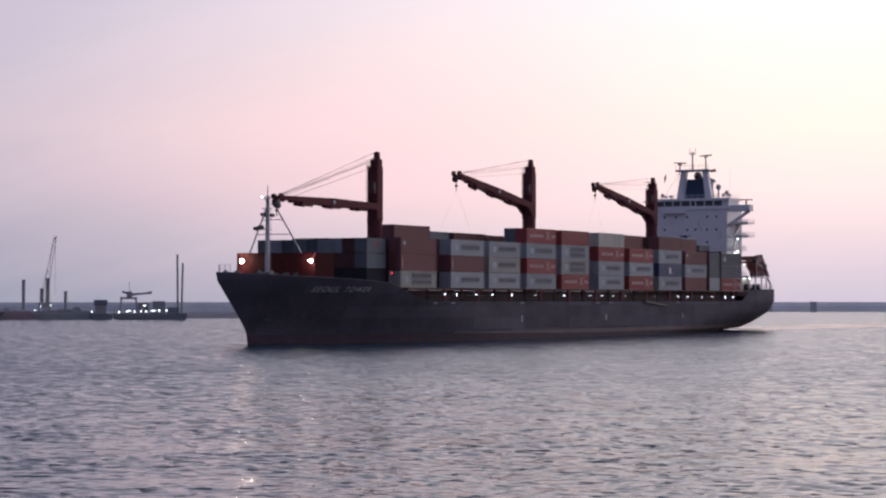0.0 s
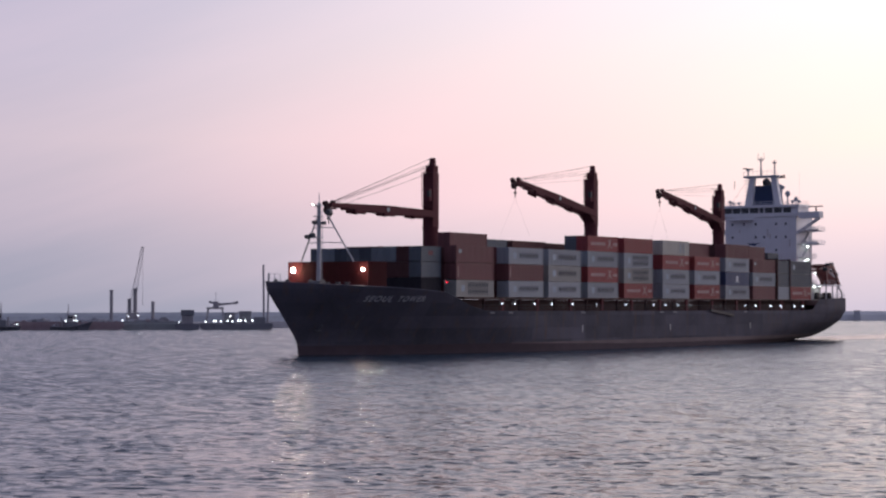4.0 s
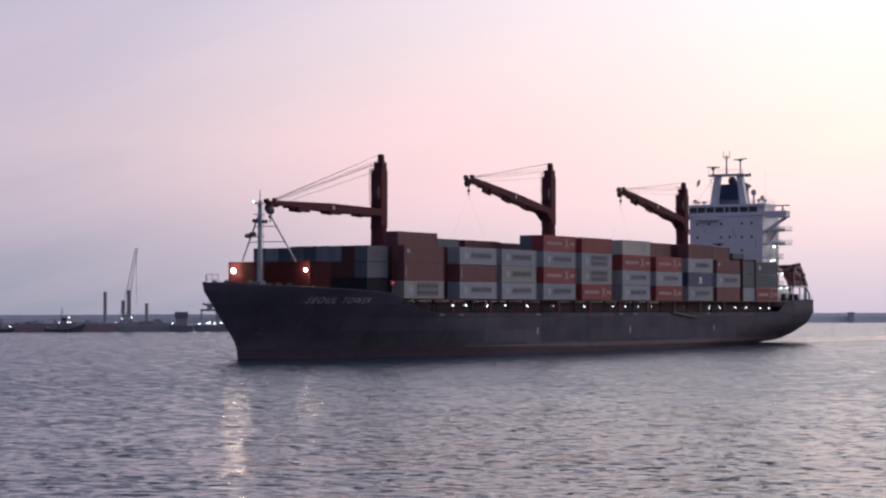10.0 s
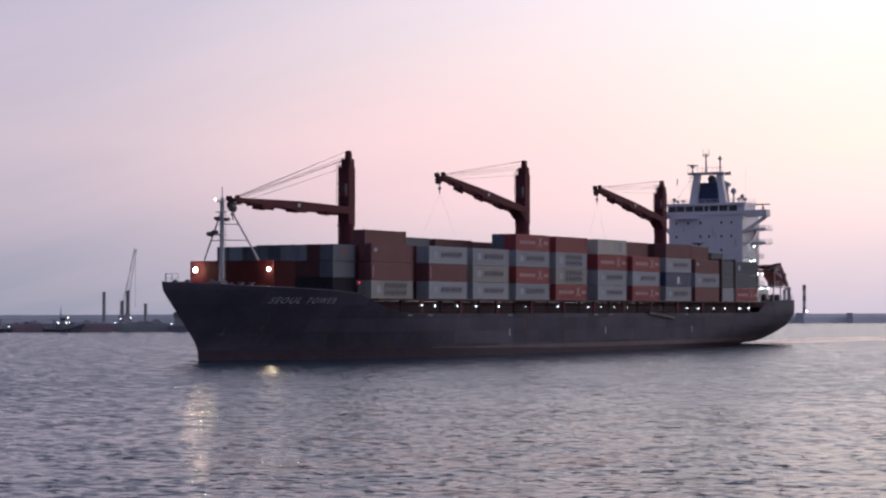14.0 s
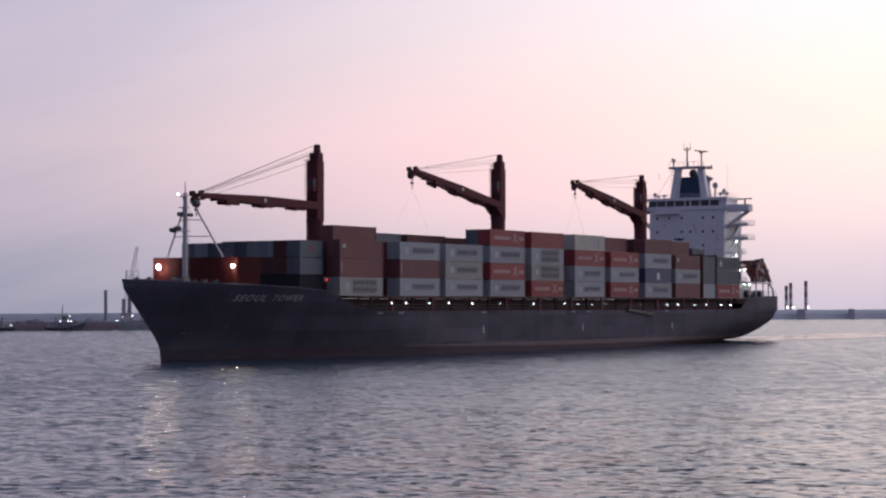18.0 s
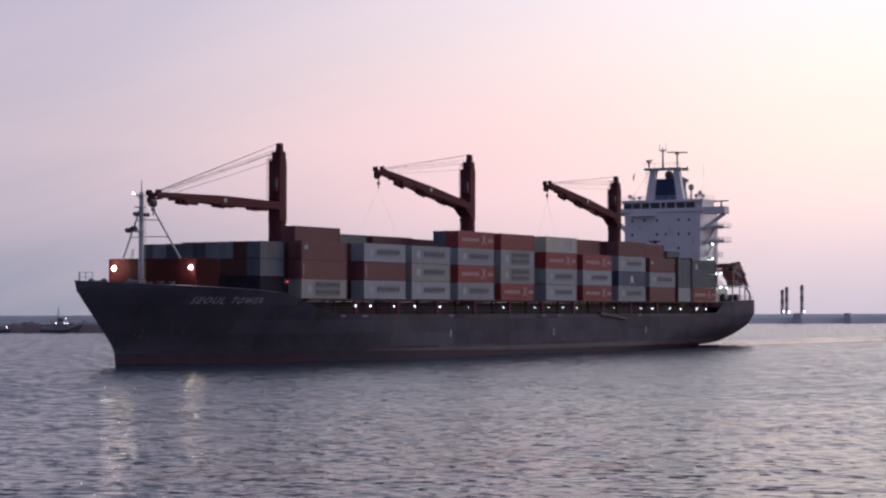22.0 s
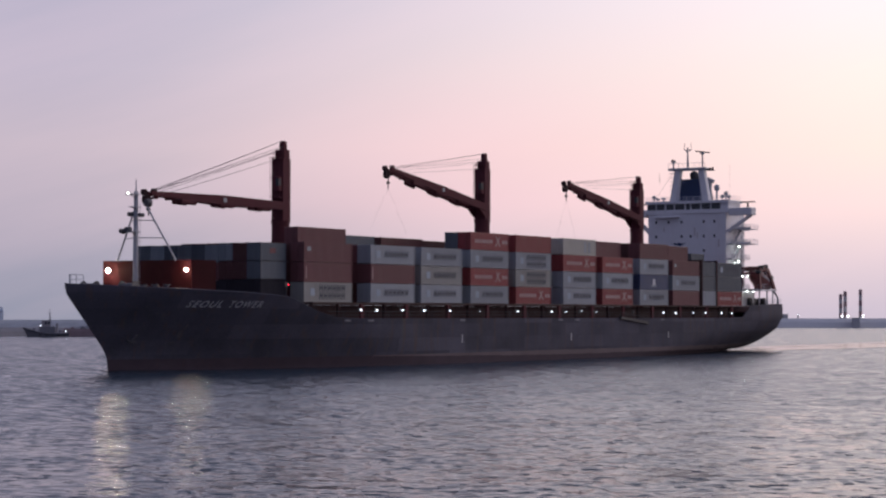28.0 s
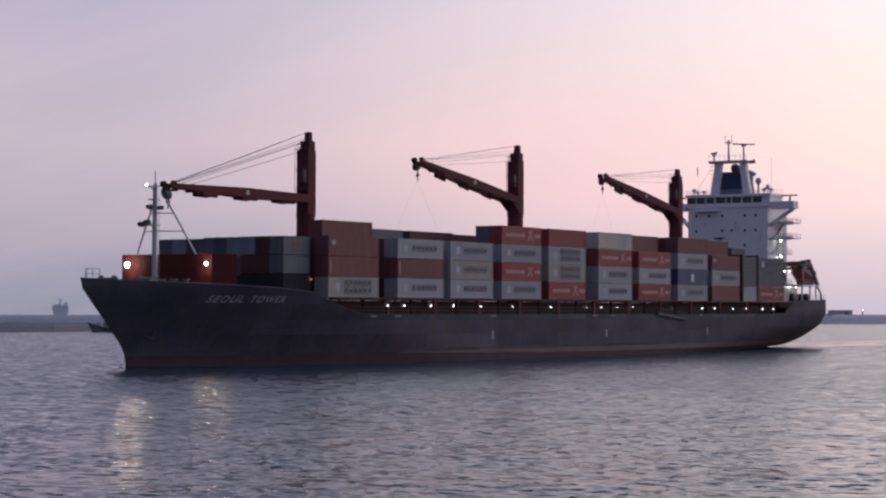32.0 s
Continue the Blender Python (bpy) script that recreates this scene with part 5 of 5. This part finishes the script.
wall_along("breakwater_far", "long low grey-green stone breakwater across the water", [(-48, 1010, 3.9), (-30, 1010, 3.9), (-20, 1030, 4.6), (-12, 1090, 5.0)], 14, M["rock"], 0.5)
wall_along("breakwater_right", "long pale concrete harbour wall across the water", [(-12, 1120, 5.2), (-5, 1150, 5.1), (-1, 1190, 5.4), (10, 1290, 5.6), (34, 1290, 6.0)], 12, M["concrete"], 0.15, seed=2)
wall_along("shore_bank", "low dark shore bank along the far water's edge", [(-48, 660, 2.9), (-33, 664, 2.9), (-28.2, 672, 2.8), (-27.0, 698, 2.7), (-22, 712, 1.9), (-18.6, 730, 2.2), (-15, 760, 2.4)], 18, M["bank"], 0.8, seed=3)


def barge(az, dist, length, label, paint="barge", heap=1.3, seed=1):
    b = thing("barge", label, "barge", "moored work barges", spot(az, dist))
    h = length / 2
    bm = bmesh.new()
    prism(bm, [(-h, 2.0), (-h, 0.9), (-h + 2.5, -0.6), (h - 2.5, -0.6), (h, 0.9), (h, 2.0)], 1, -4, 4)
    part("hull", bm, M[paint], b, "worn flat barge hull", bevel=0.1)
    for s in (1, -1):
        bm = bmesh.new()
        box(bm, -h + 0.5, h - 0.5, s * 3.7 - 0.15, s * 3.7 + 0.15, 2.0, 2.6)
        part("coaming", bm, M[paint], b)
    if heap:
        g = np.random.default_rng(seed)
        bm = bmesh.new()
        rows = []
        for i in range(15):
            u = i / 14
            rows.append([bm.verts.new((-h + 2 + (length - 4) * u, -3.3 + 6.6 * v / 6, 2.05 + math.sin(math.pi * u) ** 0.4 * math.sin(math.pi * v / 6) * (heap + 0.4 * g.normal()))) for v in range(7)])
        for p, q in zip(rows, rows[1:]):
            for k in range(6):
                bm.faces.new((p[k], p[k + 1], q[k + 1], q[k]))
        part("cargo_heap", bm, M["craft" if paint == "barge" else "bank"], b, "uneven dark heap of spoil")
        for k in range(4):
            x, s = -h + length * (0.12 + 0.22 * k + 0.08 * g.random()), 0.5 + 0.5 * g.random()
            bm = bmesh.new()
            box(bm, x, x + 1.6 * s, -3.3, -1.9, 2.0, 2.3 + 1.1 * s)
            part("deck_gear", bm, M[("greyp", "barge", "craft", "pile")[(k + seed) % 4]], b, bevel=0.08)
            bm = bmesh.new()
            tube(bm, (x + 0.8, -3.5, 1.9), (x + 0.8, -3.5, 3.0), 0.11, n=6)
            part("bollard", bm, M["pile"], b)
    return b


barge(-25.55, 678, 17, "rusty barge with a low heap of spoil beside the bank", seed=5)
barge(-24.0, 682, 17, "rusty barge with a low heap of spoil beside the bank", seed=6)
barge(-22.55, 688, 21, "grey-green crane barge moored before the piles", "hopper", heap=1.5, seed=8)


def lamp_on(parent, x, y, z, r=0.16):
    bm = bmesh.new()
    ball(bm, (x, y, z), r, 8)
    return part("work_lamp", bm, M["farlamp"], parent, "white work lamp, lit")


def tug(az, dist, turn, label, scale=1.0, lamps=((0, 0, 4),)):
    t = thing("tugboat", label, "boat", "", spot(az, dist, 0, turn))
    k = scale

    def block(name, material, x0, x1, y, z0, z1, parent, label="", bevel=0.12):
        bm = bmesh.new()
        box(bm, x0 * k, x1 * k, -y * k, y * k, z0 * k, z1 * k)
        return part(name, bm, M[material], parent, label, bevel=bevel)

    bm = bmesh.new()
    sheer = [(-7.2, 1.5), (-4.0, 1.25), (0.0, 1.35), (3.5, 1.9), (6.2, 2.7), (8.3, 3.4)]
    prism(bm, [(-7.0 * k, -0.5), (6.3 * k, -0.5), (7.4 * k, 1.2 * k)] + [(x * k, z * k) for x, z in sheer[::-1]], 1, -2.6 * k, 2.6 * k)
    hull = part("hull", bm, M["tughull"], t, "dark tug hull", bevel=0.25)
    for s in (1, -1):
        bm = bmesh.new()
        for (xa, za), (xb, zb) in zip(sheer, sheer[1:]):
            beam(bm, (xa * k, s * 2.66 * k, (za - 0.45) * k), (xb * k, s * 2.66 * k, (zb - 0.45) * k), 0.2 * k, 0.28 * k)
        part("fender_band", bm, M["black"], hull)
        for x in (-5.5, -3.5, -1.5, 0.5, 2.5):
            bm = bmesh.new()
            tube(bm, (x * k, s * 2.7 * k, 0.7 * k), (x * k, s * 2.95 * k, 0.7 * k), 0.42 * k, n=12)
            part("tyre_fender", bm, M["black"], hull)
    block("deckhouse", "craft", -2.4, 3.0, 1.9, 1.3, 3.5, t, "grey deckhouse")
    bm = bmesh.new()
    prism(bm, [(-0.9 * k, -1.5 * k), (1.2 * k, -1.5 * k), (2.1 * k, -0.8 * k), (2.1 * k, 0.8 * k), (1.2 * k, 1.5 * k), (-0.9 * k, 1.5 * k)], 2, 3.5 * k, 5.4 * k)
    w_ = part("wheelhouse", bm, M["pile"], t, "faceted wheelhouse", bevel=0.08)
    block("roof", "craft", -1.2, 2.3, 1.7, 5.4, 5.6, w_)
    for s in (1, -1):
        for x in (-0.7, 0.3):
            bm = bmesh.new()
            box(bm, x * k, (x + 0.75) * k, s * 1.5 * k - 0.04, s * 1.5 * k + 0.04, 4.3 * k, 5.1 * k)
            part("window", bm, M["glass"], w_)
    bm = bmesh.new()
    box(bm, 2.08 * k, 2.15 * k, -0.7 * k, 0.7 * k, 4.3 * k, 5.1 * k)
    part("window", bm, M["glass"], w_)
    bm = bmesh.new()
    for s in (1, -1):
        tube(bm, (-0.9 * k, s * 0.7 * k, 5.6 * k), (-0.6 * k, 0, 8.6 * k), 0.09 * k, n=5)
    tube(bm, (-0.6 * k, 0, 5.6 * k), (-0.6 * k, 0, 9.7 * k), 0.14 * k, 0.07 * k, 6)
    for z, w in ((7.0, 0.7), (7.9, 1.0), (8.7, 0.5)):
        tube(bm, (-0.6 * k - w * 0.6 * k, 0, z * k), (-0.6 * k + w * 0.6 * k, 0, z * k), 0.06 * k, n=5)
        tube(bm, (-0.6 * k, -w * k, z * k), (-0.6 * k, w * k, z * k), 0.06 * k, n=5)
    part("mast", bm, M["pile"], t, "thin mast with crosstrees")
    for s in (1, -1):
        bm = bmesh.new()
        tube(bm, (-2.9 * k, s * 1.2 * k, 1.4 * k), (-3.1 * k, s * 1.2 * k, 4.6 * k), 0.42 * k, 0.36 * k, 10)
        part("funnel", bm, M["pile"], t)
    block("life_raft_box", "white", -2.2, -1.3, 1.3, 3.5, 4.1, t, "white life raft canister")
    block("towing_winch", "pile", -4.9, -3.8, 1.0, 1.2, 2.4, t)
    block("deck_locker", "greyp", -6.3, -5.4, 0.9, 1.3, 2.1, t)
    block("foredeck_winch", "pile", 4.2, 5.2, 0.8, 2.0, 3.1, t)
    for x, y, z in lamps:
        lamp_on(t, x, y, z)
    return t


tug(-26.65, 668, 180, "dark tugboat with a tall thin mast moored at the bank", 0.94, ((2.3, 2.3, 3.7), (-5.5, 2.95, 1.95)))
tug(-24.75, 670, 0, "dark workboat with bright lamps moored at the bank", 0.86, ((1.7, -1.8, 4.7), (-1.4, -2.2, 3.0), (1.3, -2.4, 3.1), (2.2, -2.4, 3.1)))


def pile(az, dist, z1, r=0.55, label="dark upright steel pile standing in the water"):
    p = thing("pile", label, "pile", "steel piles by the crane barge", spot(az, dist))
    bm = bmesh.new()
    tube(bm, (0, 0, -1), (0, 0, z1), r, n=12)
    part("shaft", bm, M["pile"], p)
    bm = bmesh.new()
    tube(bm, (0, 0, z1), (0, 0, z1 + 0.25), r * 1.25, n=12)
    part("cap", bm, M["pile"], p)


pile(-23.63, 692, 12.8)
pile(-23.14, 694, 9.9, 0.6)
pile(-22.98, 694, 13.4, 0.65)
pile(-22.50, 694, 9.0)


def crawler_crane():
    c = thing("crawler_crane", "dark crawler crane with a raised lattice boom on a barge", "crane", "", spot(-23.03, 693, 2.0))
    bm = bmesh.new()
    box(bm, -2.4, 1.8, -1.5, 1.5, 1.0, 3.6)
    part("body", bm, M["pile"], c, bevel=0.1)
    for s in (1, -1):
        bm = bmesh.new()
        box(bm, -2.6, 2.6, s * 1.7 - 0.45, s * 1.7 + 0.45, 0, 1.0)
        part("track", bm, M["craft"], c, bevel=0.25)
    base, tip = Vector((-0.9, 0, 3.0)), Vector((3.0, 0, 25.6))
    d = tip - base
    bm = bmesh.new()
    n = 26
    for k in range(n):
        a, b = base + d * (k / n), base + d * ((k + 1) / n)
        wa, wb = (0.75 * (1 - abs(2 * q - 0.7) * 0.35) for q in (k / n, (k + 1) / n))
        ca = [a + Vector((sx * wa, sy * wa, 0)) for sx, sy in ((-1, -1), (1, -1), (1, 1), (-1, 1))]
        cb = [b + Vector((sx * wb, sy * wb, 0)) for sx, sy in ((-1, -1), (1, -1), (1, 1), (-1, 1))]
        for i in range(4):
            tube(bm, ca[i], cb[i], 0.07, n=4)
            tube(bm, ca[i], cb[(i + 1) % 4], 0.035, n=4)
    part("lattice_boom", bm, M["pile"], c, "dark lattice boom")
    bm = bmesh.new()
    tube(bm, tip, (tip.x, 0, 6), 0.04, n=4)
    tube(bm, tip, (-2.2, 0, 4.2), 0.04, n=4)
    part("hoist_wire", bm, M["wire"], c)
    for x, z in ((-3.6, 1.0), (-1.3, 1.0), (-1.7, 2.3), (1.5, 2.6)):
        lamp_on(c, x, -2.4, z)


crawler_crane()


def dredger():
    """The lit work platform with a gantry and a boom."""
    d = thing("dredging_platform", "dark dredging platform with gantry, boom and a row of lamps", "work platform", "", spot(-20.2, 688))
    bm = bmesh.new()
    prism(bm, [(-12, 2.2), (-12, 0.6), (-10, -0.6), (10.5, -0.6), (12, 0.6), (12, 2.2)], 1, -4.5, 4.5)
    part("pontoon", bm, M["craft"], d, "dark pontoon hull", bevel=0.1)
    for x in (-9.4, -4.8):
        for y in (-2, 2):
            bm = bmesh.new()
            beam(bm, (x - 0.6 if x < -6 else x + 0.6, y, 2.2), (x, y, 7.2), 0.55, 0.55)
            part("gantry_leg", bm, M["pile"], d)
    bm = bmesh.new()
    box(bm, -9.9, -4.3, -2.4, 2.4, 6.7, 7.4)
    part("gantry_top", bm, M["pile"], d)
    bm = bmesh.new()
    box(bm, -7.8, -6.0, -1.0, 1.0, 7.4, 9.3)
    part("slewing_house", bm, M["pile"], d, bevel=0.1)
    bm = bmesh.new()
    beam(bm, (-9.2, 0, 9.2), (-6.5, 0, 8.4), 0.8, 0.7)
    beam(bm, (-6.5, 0, 8.2), (-1.0, 0, 8.7), 0.9, 0.9, 0.6, 0.6)
    beam(bm, (-1.0, 0, 8.7), (0.5, 0, 9.0), 0.6, 0.9)
    tube(bm, (-6.9, 0, 9.3), (-6.9, 0, 12.4), 0.07, n=5)
    part("boom", bm, M["pile"], d, "dark short boom")
    for (x0, x1, z1) in ((0.8, 4.9, 6.1), (-4.0, -0.6, 5.6), (5.6, 9.5, 4.1)):
        bm = bmesh.new()
        box(bm, x0, x1, -2.6, 2.6, 2.2, z1)
        part("cabin", bm, M["craft"], d, "dark cabin block", bevel=0.1)
    bm = bmesh.new()
    beam(bm, (-4.4, -2.8, 3.0), (0.6, -2.8, 5.6), 0.4, 0.4)
    part("conveyor", bm, M["pile"], d)
    for x, z in ((-10.2, 2.6), (-7.5, 2.8), (-6.8, 2.9), (-5.2, 2.7), (-3.0, 2.8), (-1.4, 2.8), (0.6, 3.0), (1.3, 3.0), (2.9, 3.0), (5.2, 3.1), (-2.0, 4.6)):
        lamp_on(d, x, -4.8, z, 0.22)
    for x, z1 in ((9.0, 21.6), (10.2, 18.7)):
        bm = bmesh.new()
        tube(bm, (x, 0, 0), (x + (0.4 if x > 10 else -0.2), 0, z1), 0.36, 0.34, 10)
        part("spud", bm, M["pile"], d, "tall dark spud leg")


dredger()


def pusher():
    p = thing("pusher_boat", "dark square-topped pusher boat beside the platform", "boat", "", spot(-21.55, 684))
    bm = bmesh.new()
    prism(bm, [(-4, 2.0), (-3.6, -0.6), (3.6, -0.6), (4, 2.0)], 1, -2.5, 2.5)
    part("hull", bm, M["craft"], p, bevel=0.1)
    bm = bmesh.new()
    box(bm, -1.9, 1.9, -1.6, 1.6, 2.0, 4.6)
    part("house", bm, M["pile"], p, bevel=0.1)
    bm = bmesh.new()
    box(bm, -2.2, 2.2, -1.9, 1.9, 4.6, 6.5)
    part("wheelhouse", bm, M["craft"], p, "dark square wheelhouse", bevel=0.1)
    lamp_on(p, -2.8, -2.6, 2.6)


pusher()


def far_ship():
    s = thing("distant_ship", "hazy grey ship's bridge rising behind the breakwater", "ship", "", spot(-28.05, 1060))
    bm = bmesh.new()
    prism(bm, [(-40, 3.2), (-38, -0.6), (40, -0.6), (42, 3.3)], 1, -8, 8)
    part("hull", bm, M["rock"], s)
    bm = bmesh.new()
    prism(bm, [(-3.3, 3.2), (3.7, 3.2), (3.9, 6.2), (3.9, 8.6), (-4.2, 8.6), (-4.2, 7.4)], 1, -5, 5)
    house = part("deckhouse", bm, M["hazy"], s, bevel=0.15)
    bm = bmesh.new()
    prism(bm, [(1.2, 8.6), (3.7, 8.6), (3.4, 10.4), (1.7, 10.4)], 1, -3, 3)
    part("funnel", bm, M["hazy"], house, bevel=0.15)
    bm = bmesh.new()
    box(bm, -3.6, 1.0, -4, 4, 8.6, 9.3)
    part("wheelhouse_top", bm, M["hazy"], house, bevel=0.15)
    bm = bmesh.new()
    for x in (-1.2, 0.6):
        tube(bm, (x, 0, 9.2), (-0.3, 0, 11.6), 0.2, n=6)
    tube(bm, (-0.3, 0, 9.2), (-0.3, 0, 13.2), 0.25, 0.12, 6)
    tube(bm, (-1.8, 0, 11.8), (1.1, 0, 11.8), 0.12, n=5)
    part("mast", bm, M["hazy"], s)
    bm = bmesh.new()
    for k in range(6):
        box(bm, -3.7 + 1.2 * k, -2.9 + 1.2 * k, -5.05, -4.95, 7.7, 8.2)
    part("window_band", bm, M["greyp"], house)


far_ship()


def banded_pole(az, z1):
    p = thing("banded_pole", "tall red-and-white banded pole behind the harbour wall", "pole", "three banded poles", spot(az, 1185))
    bands = 6
    for k in range(bands):
        bm = bmesh.new()
        a, b = 3.0 + (z1 - 3.0) * k / bands, 3.0 + (z1 - 3.0) * (k + 1) / bands
        tube(bm, (0, 0, a if k else -1), (0, 0, b), 0.95, n=12)
        part("band", bm, M["stripe"] if k % 2 == 1 else M["polew"], p)
    lamp_on(p, 1.4 if az > -4.8 else 0.6, -2.2, 6.5, 0.5)


banded_pole(-4.85, 18.8)
banded_pole(-4.73, 20.4)
banded_pole(-4.32, 21.5)


def wall_house():
    h = thing("harbour_shed", "low grey shed on the harbour wall", "shed", "", spot(-6.44, 1170))
    bm = bmesh.new()
    box(bm, -10.0, 3.4, -3, 3, 3, 7.2)
    part("walls", bm, M["polew"], h)
    bm = bmesh.new()
    box(bm, -10.3, 3.7, -3.3, 3.3, 7.2, 7.5)
    part("roof", bm, M["polew"], h)
    bm = bmesh.new()
    box(bm, -1, 1, -3.05, -2.98, 4.6, 6.4)
    part("door", bm, M["craft"], h)
    b = thing("beacon", "small harbour beacon with a lit lamp on the wall", "beacon", "", spot(-6.0, 1168))
    bm = bmesh.new()
    tube(bm, (0, 0, 3), (0, 0, 7.3), 0.35, n=8)
    part("post", bm, M["concrete"], b)
    lamp_on(b, 0, 0, 7.5, 0.2)


wall_house()


def buttress(az, dist, wide, high):
    b = thing("wall_buttress", "pale concrete buttress on the harbour wall", "buttress", "buttresses of the harbour wall", spot(az, dist))
    bm = bmesh.new()
    prism(bm, [(-wide, -0.6), (wide, -0.6), (wide * 0.8, high), (-wide * 0.8, high)], 1, -2.0, 8.0)
    part("block", bm, M["concrete"], b, bevel=0.15)
    bm = bmesh.new()
    box(bm, -wide * 0.95, wide * 0.95, -2.2, 8.2, high, high + 0.35)
    part("coping", bm, M["polew"], b)


for az, wide in ((-6.9, 2.0), (-4.45, 2.6), (-3.1, 2.0), (-1.9, 2.0)):
    buttress(az, 1146 if az < -4 else 1160, wide, 5.3)


# ---- what moves ----
def motions():
    poses = [(t, pose(x, y, 0, 0, 0, h)) for t, x, y, h in SHIP_ROWS]
    walk(ship, poses)
    for ob, local in CARRIED:
        walk(ob, [(t, m @ local) for t, m in poses])
    walk(FLAG[0], [(t, pose(-147, -8.5 + 0.4 * math.sin(t * 0.7), 37.2, 0, 22 * math.sin(t * 0.9), 60 + 35 * math.sin(t * 1.3))) for t in range(0, 33)])
    for k, (bar, y, z) in enumerate(SCANNERS):
        turn = 144 if k == 0 else 126
        walk(bar, [(i * 0.5, pose(-146.6, y, z, 0, 0, -60 - turn * (i * 0.5 - 22.7) - 70 * k)) for i in range(65)])
    walk(water, [(0, pose(0, 0, 0)), (16, pose(3.6, -5.2, 0)), (32, pose(7.2, -10.4, 0))])


motions()
